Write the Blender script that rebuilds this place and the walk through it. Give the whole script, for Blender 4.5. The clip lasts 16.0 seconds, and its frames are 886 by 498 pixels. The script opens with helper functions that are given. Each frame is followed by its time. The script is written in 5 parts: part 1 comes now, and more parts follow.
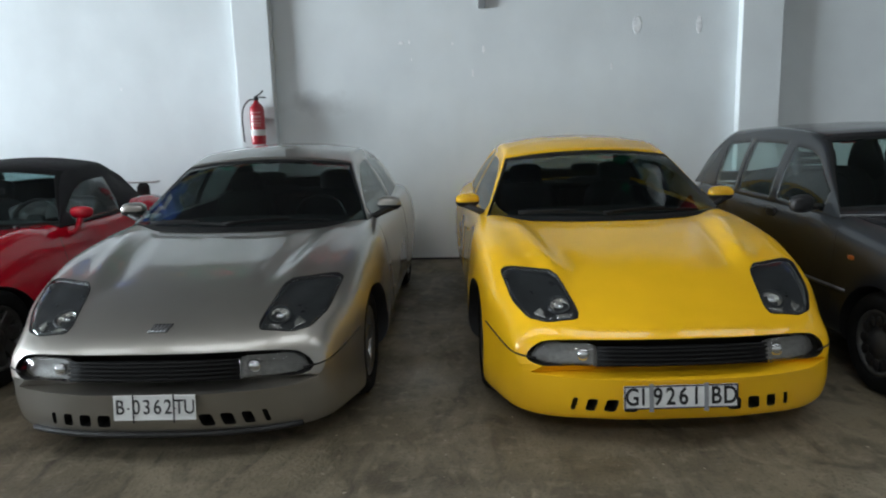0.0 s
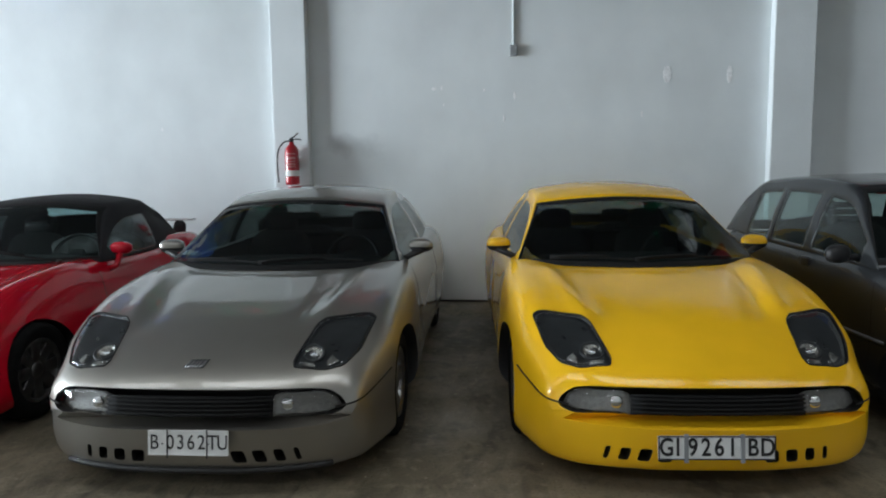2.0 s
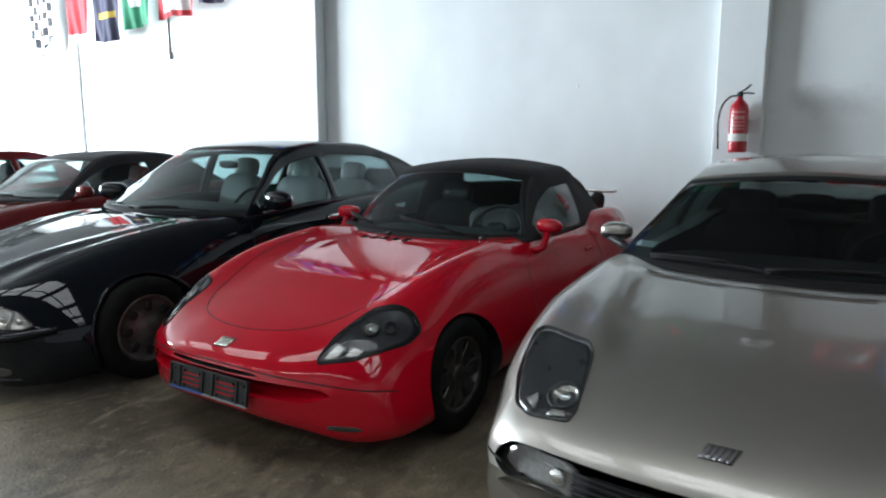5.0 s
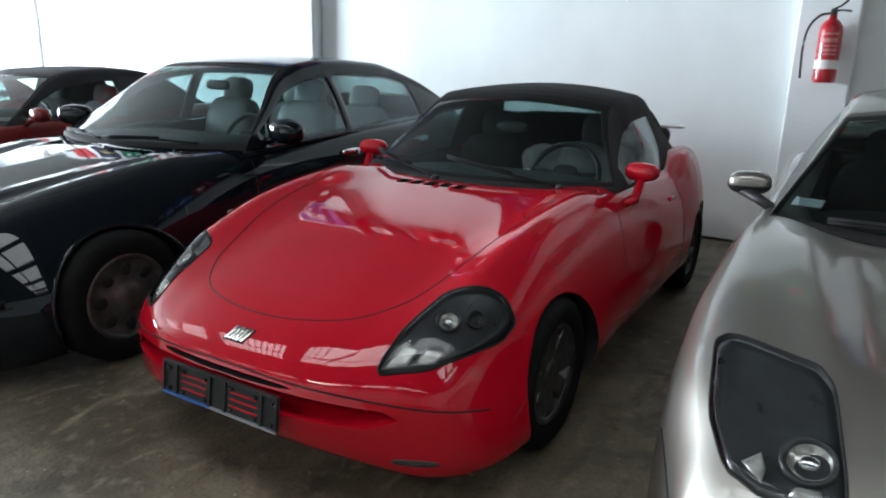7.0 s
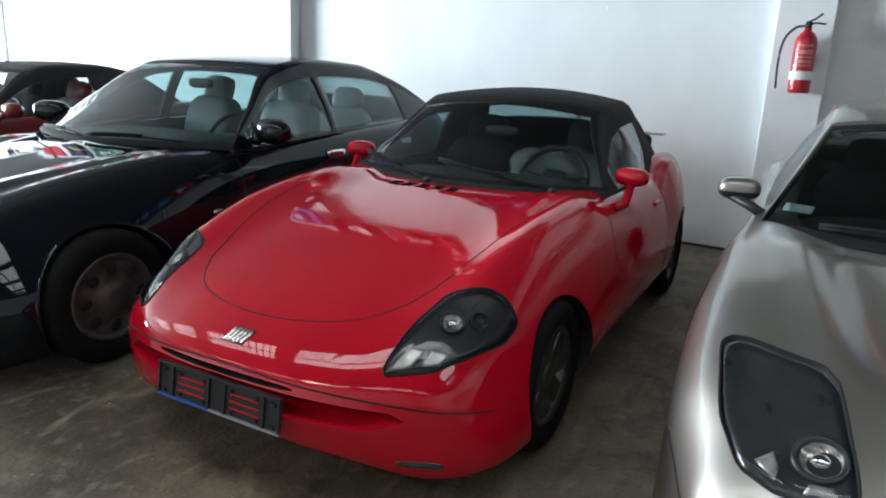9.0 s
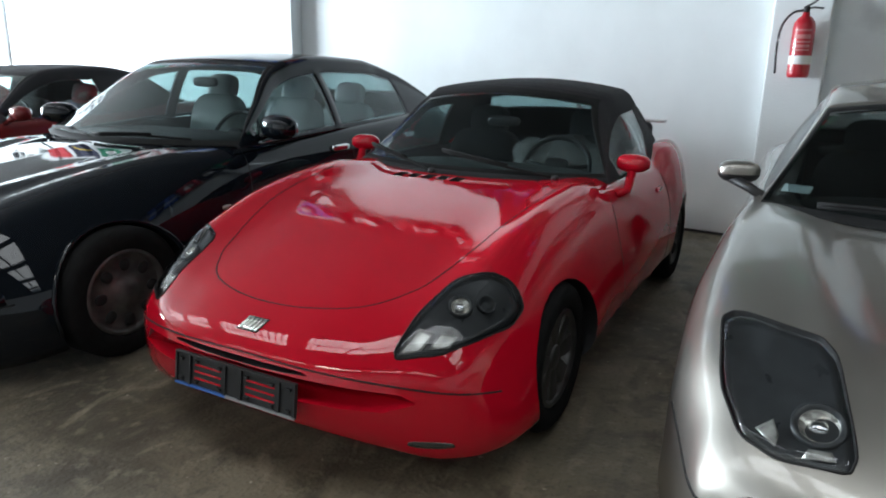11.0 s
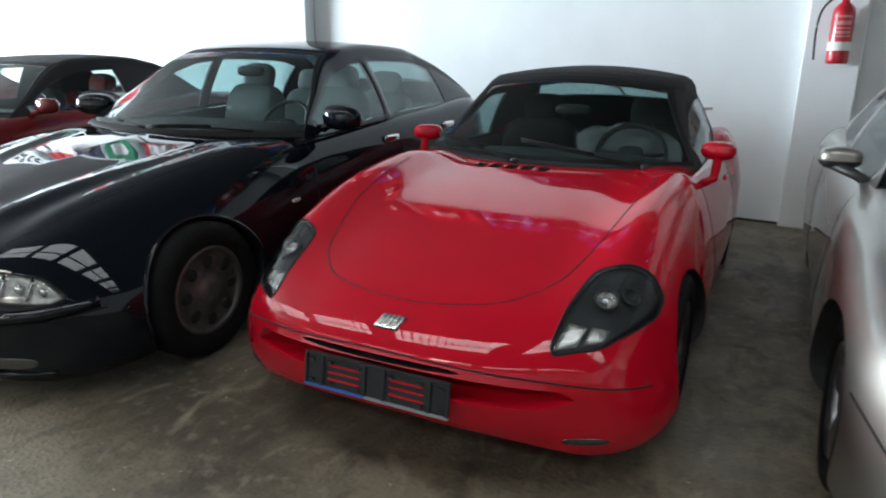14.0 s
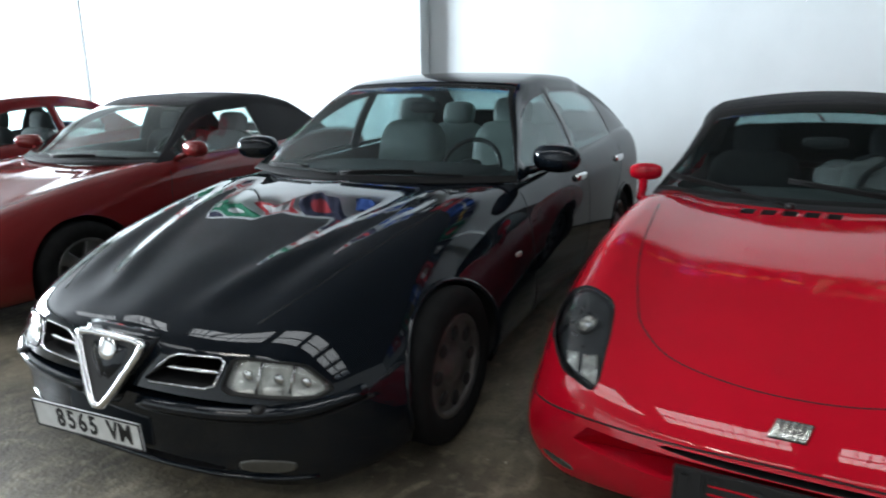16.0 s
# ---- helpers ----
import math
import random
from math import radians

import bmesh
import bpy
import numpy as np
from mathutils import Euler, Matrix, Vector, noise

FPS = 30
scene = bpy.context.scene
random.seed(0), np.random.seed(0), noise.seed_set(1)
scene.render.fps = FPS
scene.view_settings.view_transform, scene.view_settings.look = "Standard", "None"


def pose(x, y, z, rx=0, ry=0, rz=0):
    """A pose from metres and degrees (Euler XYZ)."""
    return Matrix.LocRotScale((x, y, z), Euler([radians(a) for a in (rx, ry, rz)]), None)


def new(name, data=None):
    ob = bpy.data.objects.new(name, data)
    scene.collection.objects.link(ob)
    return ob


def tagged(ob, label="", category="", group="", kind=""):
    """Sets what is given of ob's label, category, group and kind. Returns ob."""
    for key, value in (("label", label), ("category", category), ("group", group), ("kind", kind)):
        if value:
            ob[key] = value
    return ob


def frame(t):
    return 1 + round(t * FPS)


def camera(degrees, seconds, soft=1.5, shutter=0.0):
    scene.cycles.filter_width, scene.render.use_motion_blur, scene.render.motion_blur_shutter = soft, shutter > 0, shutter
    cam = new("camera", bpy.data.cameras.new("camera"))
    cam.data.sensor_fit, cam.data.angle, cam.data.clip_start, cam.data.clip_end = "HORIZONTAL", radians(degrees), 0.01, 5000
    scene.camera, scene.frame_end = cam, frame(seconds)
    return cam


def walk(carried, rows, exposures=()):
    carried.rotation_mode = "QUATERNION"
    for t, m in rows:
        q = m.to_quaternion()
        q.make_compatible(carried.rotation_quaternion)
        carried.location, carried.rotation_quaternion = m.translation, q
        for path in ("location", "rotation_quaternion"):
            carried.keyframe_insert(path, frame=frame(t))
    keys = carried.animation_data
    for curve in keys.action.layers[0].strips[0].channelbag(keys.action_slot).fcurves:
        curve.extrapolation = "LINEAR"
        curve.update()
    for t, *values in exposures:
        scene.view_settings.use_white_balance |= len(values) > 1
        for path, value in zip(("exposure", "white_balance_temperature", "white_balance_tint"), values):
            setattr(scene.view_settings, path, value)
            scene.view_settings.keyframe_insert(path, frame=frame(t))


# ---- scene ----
cam = camera(66.4, 16.0, soft=2.0, shutter=0.5)
METRES, EYE, TILT, LEAN, TURN = 4.65, 1.46, 1.9, 0.0, 0.0
ROWS = [
    (0.0, 0.0, 0.0, 0.0, -0.34, -11.74, 1.62),
    (0.5, -0.0005, -0.004, 0.0011, 1.24, -10.67, 1.93),
    (1.0, -0.001, -0.0058, 0.0016, 2.15, -9.58, 1.9),
    (1.5, -0.0064, -0.0059, 0.003, 2.29, -8.75, 1.47),
    (2.0, -0.0103, -0.0073, 0.0023, 1.87, -8.15, 0.75),
    (2.5, -0.0174, -0.0027, -0.0001, 1.88, -8.1, 0.11),
    (3.0, -0.0362, 0.0335, -0.0049, 5.59, -10.16, 0.12),
    (3.5, -0.0622, 0.0789, -0.0018, 15.29, -10.26, 1.33),
    (4.0, -0.1117, 0.1304, -0.0041, 22.23, -10.22, 1.1),
    (4.5, -0.1666, 0.1778, -0.0042, 26.99, -10.12, 1.22),
    (5.0, -0.2262, 0.243, -0.0091, 31.69, -10.52, 0.9),
    (7.5, -0.4286, 0.3666, -0.0241, 28.97, -17.2, -1.26),
    (8.0, -0.4324, 0.3588, -0.0238, 27.38, -16.04, -1.59),
    (8.5, -0.4334, 0.3546, -0.0247, 27.37, -16.07, -1.63),
    (11.0, -0.4285, 0.338, -0.0284, 27.27, -16.5, -0.22),
    (11.5, -0.4266, 0.3381, -0.0297, 28.45, -16.71, 0.56),
    (12.0, -0.4372, 0.3322, -0.0289, 29.81, -16.66, 1.28),
    (12.5, -0.4537, 0.3244, -0.03, 27.19, -16.68, 0.81),
    (13.0, -0.4736, 0.3108, -0.0315, 24.97, -16.99, -0.03),
    (13.5, -0.5, 0.2956, -0.0292, 24.27, -17.29, -0.32),
    (14.0, -0.5439, 0.2974, -0.0298, 24.77, -17.4, -0.03),
    (14.5, -0.5906, 0.3076, -0.0242, 24.92, -17.08, 1.0),
    (15.0, -0.6551, 0.3045, -0.0203, 25.4, -16.52, 0.99),
    (15.5, -0.7208, 0.2947, -0.0186, 25.7, -16.04, 1.48),
    (16.0, -0.7761, 0.3, -0.0189, 27.59, -15.51, 1.66),
]
walk(cam, [(t, pose(0, 0, EYE, TILT, LEAN, TURN) @ pose(METRES * x, METRES * y, METRES * z, 90 + pitch, roll, yaw)) for t, x, y, z, yaw, pitch, roll in ROWS],
     exposures=[(0.0, -0.17), (2.5, -0.38), (5.0, -0.15), (8.0, 0.05), (13.0, 0.06), (16.0, 0.13)])

# ---- light ----
world = bpy.data.worlds.new("overcast sky")
scene.world = world
world.use_nodes = True
wn = world.node_tree.nodes
sky = wn.new("ShaderNodeTexSky")
sky.sky_type = "NISHITA"
sky.sun_disc = False
sky.sun_elevation = radians(38)
sky.sun_rotation = radians(200)
wn["Background"].inputs["Strength"].default_value = 0.12
world.node_tree.links.new(sky.outputs[0], wn["Background"].inputs["Color"])


def lamp(name, kind, energy, m, size=None, size_y=None, color=(1, 1, 1)):
    data = bpy.data.lights.new(name, kind)
    data.energy = energy
    data.color = color
    if kind == "AREA":
        data.shape, data.size, data.size_y = "RECTANGLE", size, size_y
    ob = new(name, data)
    ob.matrix_world = m
    return ob


sun = lamp("sun", "SUN", 0.8, pose(0, 0, 20, 52, 0, -20), color=(1, 0.95, 0.88))
sun.data.angle = radians(12)
# daylight standing in the openings: the wide door and the strips of roof lights
lamp("door_daylight", "AREA", 6500, pose(-19.9, 3.6, 1.95, 0, -90, 0), 3.6, 5.8, (0.80, 0.91, 1.0))
for ly, watts in ((-2.75, 520), (2.2, 600)):
    lamp("roof_light_daylight", "AREA", watts, pose(-4.0, ly, 5.0), 21.0, 1.5, (0.93, 0.98, 1.0))


# ---- materials ----
def mat(name, color, rough=0.5, metal=0.0, coat=0.0, var=0.0, scale=8.0, bump=0.0, bump_scale=200.0, spec=0.5):
    m = bpy.data.materials.new(name)
    m.use_nodes = True
    nt = m.node_tree
    b = nt.nodes["Principled BSDF"]
    b.inputs["Base Color"].default_value = (*color, 1)
    b.inputs["Roughness"].default_value = rough
    b.inputs["Metallic"].default_value = metal
    b.inputs["Coat Weight"].default_value = coat
    b.inputs["Coat Roughness"].default_value = 0.03
    b.inputs["Specular IOR Level"].default_value = spec
    tc = nt.nodes.new("ShaderNodeTexCoord")
    if var > 0:
        n = nt.nodes.new("ShaderNodeTexNoise")
        n.inputs["Scale"].default_value = scale
        n.inputs["Detail"].default_value = 7
        nt.links.new(tc.outputs["Object"], n.inputs["Vector"])
        r = nt.nodes.new("ShaderNodeMapRange")
        r.inputs[1].default_value, r.inputs[2].default_value = 0.3, 0.7
        r.inputs[3].default_value, r.inputs[4].default_value = 1 - var, 1 + var
        nt.links.new(n.outputs[0], r.inputs[0])
        mix = nt.nodes.new("ShaderNodeMix")
        mix.data_type, mix.blend_type = "RGBA", "MULTIPLY"
        mix.inputs[0].default_value = 1
        mix.inputs[6].default_value = (*color, 1)
        nt.links.new(r.outputs[0], mix.inputs[7])
        nt.links.new(mix.outputs[2], b.inputs["Base Color"])
        rr = nt.nodes.new("ShaderNodeMapRange")
        rr.inputs[3].default_value, rr.inputs[4].default_value = max(0.02, rough - var * 0.3), min(1, rough + var * 0.3)
        nt.links.new(n.outputs[0], rr.inputs[0])
        nt.links.new(rr.outputs[0], b.inputs["Roughness"])
    if bump > 0:
        n2 = nt.nodes.new("ShaderNodeTexNoise")
        n2.inputs["Scale"].default_value = bump_scale
        n2.inputs["Detail"].default_value = 4
        nt.links.new(tc.outputs["Object"], n2.inputs["Vector"])
        bp = nt.nodes.new("ShaderNodeBump")
        bp.inputs["Strength"].default_value = bump
        bp.inputs["Distance"].default_value = 0.01
        nt.links.new(n2.outputs[0], bp.inputs["Height"])
        nt.links.new(bp.outputs[0], b.inputs["Normal"])
    return m


def paint(name, color, rough=0.35, metal=0.0, dust=0.1, coat=1.0, haze=0.02):
    """Car paint: base under clear coat, thin dust that dulls it."""
    m = mat(name, color, rough, metal, coat=coat, var=0.05, scale=3.0, spec=0.0)
    nt = m.node_tree
    b = nt.nodes["Principled BSDF"]
    tc = nt.nodes.new("ShaderNodeTexCoord")
    n = nt.nodes.new("ShaderNodeTexNoise")
    n.inputs["Scale"].default_value = 2.3
    n.inputs["Detail"].default_value = 8
    nt.links.new(tc.outputs["Object"], n.inputs["Vector"])
    r = nt.nodes.new("ShaderNodeMapRange")
    r.inputs[1].default_value, r.inputs[2].default_value = 0.35, 0.75
    r.inputs[3].default_value, r.inputs[4].default_value = haze, haze + dust
    nt.links.new(n.outputs[0], r.inputs[0])
    nt.links.new(r.outputs[0], b.inputs["Coat Roughness"])
    return m


def glass(name, tint, gloss=1.0):
    m = bpy.data.materials.new(name)
    m.use_nodes = True
    nt = m.node_tree
    nt.nodes.remove(nt.nodes["Principled BSDF"])
    tr = nt.nodes.new("ShaderNodeBsdfTransparent")
    tr.inputs[0].default_value = (*tint, 1)
    gl = nt.nodes.new("ShaderNodeBsdfGlossy")
    gl.inputs["Roughness"].default_value = 0.03
    lw = nt.nodes.new("ShaderNodeLayerWeight")
    lw.inputs["Blend"].default_value = 0.5
    pw = nt.nodes.new("ShaderNodeMath")
    pw.operation = "POWER"
    pw.inputs[1].default_value = 4.0
    mul = nt.nodes.new("ShaderNodeMath")
    mul.operation = "MULTIPLY_ADD"
    mul.inputs[1].default_value = 0.7 * gloss
    mul.inputs[2].default_value = 0.03 * gloss
    mx = nt.nodes.new("ShaderNodeMixShader")
    nt.links.new(lw.outputs["Facing"], pw.inputs[0])
    nt.links.new(pw.outputs[0], mul.inputs[0])
    nt.links.new(mul.outputs[0], mx.inputs[0])
    nt.links.new(tr.outputs[0], mx.inputs[1])
    nt.links.new(gl.outputs[0], mx.inputs[2])
    nt.links.new(mx.outputs[0], nt.nodes["Material Output"].inputs[0])
    return m


M_SILVER = paint("silver metallic paint", (0.345, 0.328, 0.297), 0.38, 0.9, 0.03)
M_YELLOW = paint("yellow paint", (0.93, 0.52, 0.014), 0.4, 0.0, 0.12, haze=0.10)
M_RED = paint("red paint", (0.49, 0.004, 0.017), 0.35, 0.0, 0.012)
M_BLACK = paint("black paint", (0.004, 0.006, 0.009), 0.3, 0.0, 0.02, 0.75)
M_MAROON = paint("dark red paint", (0.155, 0.014, 0.014), 0.35, 0.2, 0.12)
M_GREY = paint("dark grey metallic paint", (0.036, 0.039, 0.042), 0.4, 0.5, 0.2)
M_GLASS = glass("window glass", (0.84, 0.91, 0.90))
M_GLASS_MID = glass("grey-green window glass", (0.70, 0.79, 0.79))
M_GLASS_BLUE = glass("blue-tinted glass", (0.50, 0.72, 0.86))
M_GLASS_DARK = glass("dark window glass", (0.50, 0.56, 0.55))
M_LENS = glass("lamp glass", (0.92, 0.93, 0.93), 1.3)
M_LENS_SMOKE = glass("smoked lamp glass", (0.72, 0.74, 0.75), 1.2)
M_PLASTIC = mat("black plastic", (0.012, 0.012, 0.013), 0.5, var=0.2, scale=30)
M_WIPER = mat("wiper black", (0.01, 0.01, 0.01), 0.75, spec=0.2)
M_HOUSING = mat("lamp housing", (0.035, 0.038, 0.04), 0.3, var=0.3, scale=12)
M_LAMP_BACK = mat("lamp reflector", (0.20, 0.195, 0.185), 0.5, 0.2, var=0.2, scale=60)
M_LAMP_BRIGHT = mat("silvered lamp", (0.47, 0.465, 0.43), 0.22, 0.6, var=0.45, scale=26)
M_FOG = mat("fog lamp glass", (0.055, 0.055, 0.05), 0.22, 0.3, var=0.15, scale=90, coat=0.8)
M_GROOVE = mat("dark joint", (0.006, 0.005, 0.005), 0.8)
M_RUBBER = mat("tyre rubber", (0.009, 0.009, 0.009), 0.9, var=0.3, scale=20, bump=0.2, bump_scale=120, spec=0.12)
M_ALLOY = mat("alloy rim", (0.24, 0.24, 0.24), 0.35, 0.9, var=0.2, scale=12)
M_ALLOY_DARK = mat("dull dark alloy", (0.15, 0.15, 0.15), 0.45, 0.8, var=0.2, scale=12)
M_RIM_MID = mat("dusty alloy rim", (0.14, 0.137, 0.132), 0.45, 0.7, var=0.3, scale=16)
M_RIM_DARK = mat("dirty dark rim", (0.115, 0.112, 0.11), 0.42, 0.8, var=0.3, scale=16)
M_BOWL = mat("lamp bowl", (0.62, 0.60, 0.55), 0.22, 0.8, var=0.3, scale=50)
M_CHROME = mat("chrome", (0.80, 0.80, 0.80), 0.08, 1.0)
M_MIRROR = mat("mirror glass", (0.85, 0.87, 0.88), 0.02, 1.0)
M_INTERIOR = mat("dark cabin lining", (0.018, 0.018, 0.02), 0.85, var=0.3, scale=25, bump=0.2, bump_scale=300)
# lighter grey stands in for the reflected veil on the roadster's windscreen
M_DASH = mat("lightened grey dashboard", (0.075, 0.08, 0.08), 0.7, var=0.2, scale=20, bump=0.2, bump_scale=300)
M_SEAT_GREY = mat("dark seat cloth", (0.03, 0.03, 0.032), 0.9, var=0.25, scale=40, bump=0.3, bump_scale=400)
M_LEATHER = mat("pale grey leather", (0.24, 0.265, 0.255), 0.55, var=0.12, scale=18, bump=0.15, bump_scale=150)
M_FABRIC = mat("black canvas hood", (0.012, 0.012, 0.014), 0.85, var=0.35, scale=9, bump=0.35, bump_scale=350)
M_PLATE = mat("white plate", (0.78, 0.79, 0.78), 0.4, var=0.08, scale=20)
M_INK = mat("black plate ink", (0.01, 0.01, 0.011), 0.5)
M_AMBER = mat("amber plastic", (0.6, 0.16, 0.03), 0.3)
M_BLUE = mat("blue plastic", (0.03, 0.12, 0.42), 0.4)
M_TAG = mat("red sticker", (0.5, 0.03, 0.03), 0.5)
M_STICKER = mat("pale sticker", (0.55, 0.65, 0.68), 0.5)


def wall_paint(name, color):
    """Whitewashed render: roller grain, faint vertical streaks and grime."""
    m = mat(name, color, 0.75, var=0.05, scale=1.3, bump=0.25, bump_scale=60)
    nt = m.node_tree
    b = nt.nodes["Principled BSDF"]
    tc = nt.nodes.new("ShaderNodeTexCoord")
    mp = nt.nodes.new("ShaderNodeMapping")
    mp.inputs["Scale"].default_value = (0.8, 0.8, 0.45)
    n = nt.nodes.new("ShaderNodeTexNoise")
    n.inputs["Scale"].default_value = 1.6
    n.inputs["Detail"].default_value = 6
    nt.links.new(tc.outputs["Object"], mp.inputs[0])
    nt.links.new(mp.outputs[0], n.inputs["Vector"])
    r = nt.nodes.new("ShaderNodeMapRange")
    r.inputs[1].default_value, r.inputs[2].default_value = 0.3, 0.75
    r.inputs[3].default_value, r.inputs[4].default_value = 1.0, 0.92
    nt.links.new(n.outputs[0], r.inputs[0])
    mix = nt.nodes.new("ShaderNodeMix")
    mix.data_type, mix.blend_type = "RGBA", "MULTIPLY"
    mix.inputs[0].default_value = 1
    src = b.inputs["Base Color"].links[0].from_socket
    nt.links.new(src, mix.inputs[6])
    nt.links.new(r.outputs[0], mix.inputs[7])
    nt.links.new(mix.outputs[2], b.inputs["Base Color"])
    return m


def darkened(m, x, z, w, h, depth):
    """A soft darker patch with a ragged edge, centred on (x, z) of the wall's own plane."""
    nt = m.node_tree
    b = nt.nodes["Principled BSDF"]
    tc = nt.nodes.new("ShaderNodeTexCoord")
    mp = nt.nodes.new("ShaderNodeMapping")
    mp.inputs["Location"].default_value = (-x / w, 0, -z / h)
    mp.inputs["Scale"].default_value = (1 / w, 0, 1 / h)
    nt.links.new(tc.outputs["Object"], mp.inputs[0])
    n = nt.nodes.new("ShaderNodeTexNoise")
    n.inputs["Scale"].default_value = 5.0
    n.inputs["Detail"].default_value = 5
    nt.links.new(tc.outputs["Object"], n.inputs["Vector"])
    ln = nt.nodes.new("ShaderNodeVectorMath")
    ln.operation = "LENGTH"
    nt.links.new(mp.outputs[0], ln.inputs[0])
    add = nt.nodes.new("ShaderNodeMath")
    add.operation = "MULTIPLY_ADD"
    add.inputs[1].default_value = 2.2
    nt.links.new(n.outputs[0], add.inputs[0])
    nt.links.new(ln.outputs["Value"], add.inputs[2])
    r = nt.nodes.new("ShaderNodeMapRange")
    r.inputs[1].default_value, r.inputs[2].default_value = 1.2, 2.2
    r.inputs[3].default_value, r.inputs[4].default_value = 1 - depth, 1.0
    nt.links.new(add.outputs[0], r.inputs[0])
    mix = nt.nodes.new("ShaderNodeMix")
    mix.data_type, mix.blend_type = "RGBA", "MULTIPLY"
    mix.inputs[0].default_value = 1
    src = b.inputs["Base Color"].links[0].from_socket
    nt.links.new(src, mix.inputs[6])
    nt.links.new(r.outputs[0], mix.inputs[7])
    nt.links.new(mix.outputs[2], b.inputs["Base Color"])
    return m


M_WALL = wall_paint("white wall paint", (0.785, 0.825, 0.835))
M_WALL_PATCH = darkened(wall_paint("white wall paint with a darker patch", (0.785, 0.825, 0.835)), -1.42, 1.82, 0.42, 0.13, 0.22)
# grey of the unseen walls, picked for how much fill they bounce back
M_WALL_BOUNCE = wall_paint("bounce grey wall paint", (0.52, 0.52, 0.51))
M_CEIL = mat("dark ceiling sheet", (0.10, 0.10, 0.10), 0.7, var=0.1, scale=2)
M_FRAME = mat("grey steel frame", (0.3, 0.31, 0.32), 0.5, 0.3)


def concrete(name):
    """Worn warehouse floor: brown-grey slab with oil stains, pale scuffs and swirls."""
    m = mat(name, (0.155, 0.135, 0.105), 0.5, bump=0.45, bump_scale=55)
    nt = m.node_tree
    b = nt.nodes["Principled BSDF"]
    tc = nt.nodes.new("ShaderNodeTexCoord")

    def noise_at(scale, detail, lo, hi, dist=0.0, stretch=None):
        n = nt.nodes.new("ShaderNodeTexNoise")
        n.inputs["Scale"].default_value = scale
        n.inputs["Detail"].default_value = detail
        n.inputs["Distortion"].default_value = dist
        if stretch:
            mp = nt.nodes.new("ShaderNodeMapping")
            mp.inputs["Scale"].default_value = stretch
            mp.inputs["Rotation"].default_value = (0, 0, radians(4 * stretch[2]))
            nt.links.new(tc.outputs["Object"], mp.inputs[0])
            nt.links.new(mp.outputs[0], n.inputs["Vector"])
        else:
            nt.links.new(tc.outputs["Object"], n.inputs["Vector"])
        r = nt.nodes.new("ShaderNodeMapRange")
        r.inputs[1].default_value, r.inputs[2].default_value = lo, hi
        nt.links.new(n.outputs[0], r.inputs[0])
        return r.outputs[0]

    def mixed(fac, a, c):
        mx = nt.nodes.new("ShaderNodeMix")
        mx.data_type = "RGBA"
        nt.links.new(fac, mx.inputs[0])
        if isinstance(a, tuple):
            mx.inputs[6].default_value = (*a, 1)
        else:
            nt.links.new(a, mx.inputs[6])
        mx.inputs[7].default_value = (*c, 1)
        return mx.outputs[2]

    c = mixed(noise_at(0.9, 10, 0.38, 0.64, 0.9), (0.110, 0.091, 0.059), (0.212, 0.180, 0.124))
    c = mixed(noise_at(3.6, 9, 0.50, 0.70, 1.0), c, (0.068, 0.056, 0.037))
    c = mixed(noise_at(0.5, 6, 0.53, 0.74, 0.6), c, (0.045, 0.038, 0.028))
    c = mixed(noise_at(1.0, 9, 0.52, 0.80, 1.6, (4.5, 1.5, 1)), c, (0.225, 0.190, 0.132))
    c = mixed(noise_at(1.0, 9, 0.53, 0.80, 1.2, (8.0, 2.6, 3)), c, (0.050, 0.040, 0.026))
    c = mixed(noise_at(1.0, 7, 0.62, 0.78, 2.0, (3.4, 2.0, 2)), c, (0.28, 0.240, 0.17))
    c = mixed(noise_at(14.0, 8, 0.54, 0.76, 0.2), c, (0.225, 0.193, 0.138))
    c = mixed(noise_at(55.0, 6, 0.54, 0.80), c, (0.055, 0.046, 0.031))
    c = mixed(noise_at(26, 3, 0.715, 0.745), c, (0.42, 0.385, 0.30))
    nt.links.new(c, b.inputs["Base Color"])
    rn = noise_at(2.2, 6, 0.3, 0.7)
    rr = nt.nodes.new("ShaderNodeMapRange")
    rr.inputs[3].default_value, rr.inputs[4].default_value = 0.38, 0.75
    nt.links.new(rn, rr.inputs[0])
    nt.links.new(rr.outputs[0], b.inputs["Roughness"])
    return m


M_FLOOR = concrete("stained concrete")


# ---- mesh tools ----
def part(name, bm, material, parent=None, label="", smooth=True, mods=None):
    me = bpy.data.meshes.new(name)
    bm.normal_update()
    bm.to_mesh(me)
    bm.free()
    for f in me.polygons:
        f.use_smooth = smooth
    for x in material if isinstance(material, (list, tuple)) else [material]:
        me.materials.append(x)
    ob = new(name, me)
    ob.parent = parent
    if label:
        tagged(ob, label)
    if mods:
        mods(ob)
    return ob


def bevelled(w, s=2):
    def go(ob):
        b = ob.modifiers.new("bevel", "BEVEL")
        b.width, b.segments, b.limit_method = w, s, "ANGLE"
    return go


def crisp(ob):
    """Lets the large faces rule the shading, so that thin rims stay crisp."""
    wn_ = ob.modifiers.new("crisp folds", "WEIGHTED_NORMAL")
    wn_.weight = 100


def thick(d, off=-1):
    def go(ob):
        b = ob.modifiers.new("thickness", "SOLIDIFY")
        b.thickness, b.offset = d, off
        crisp(ob)
    return go


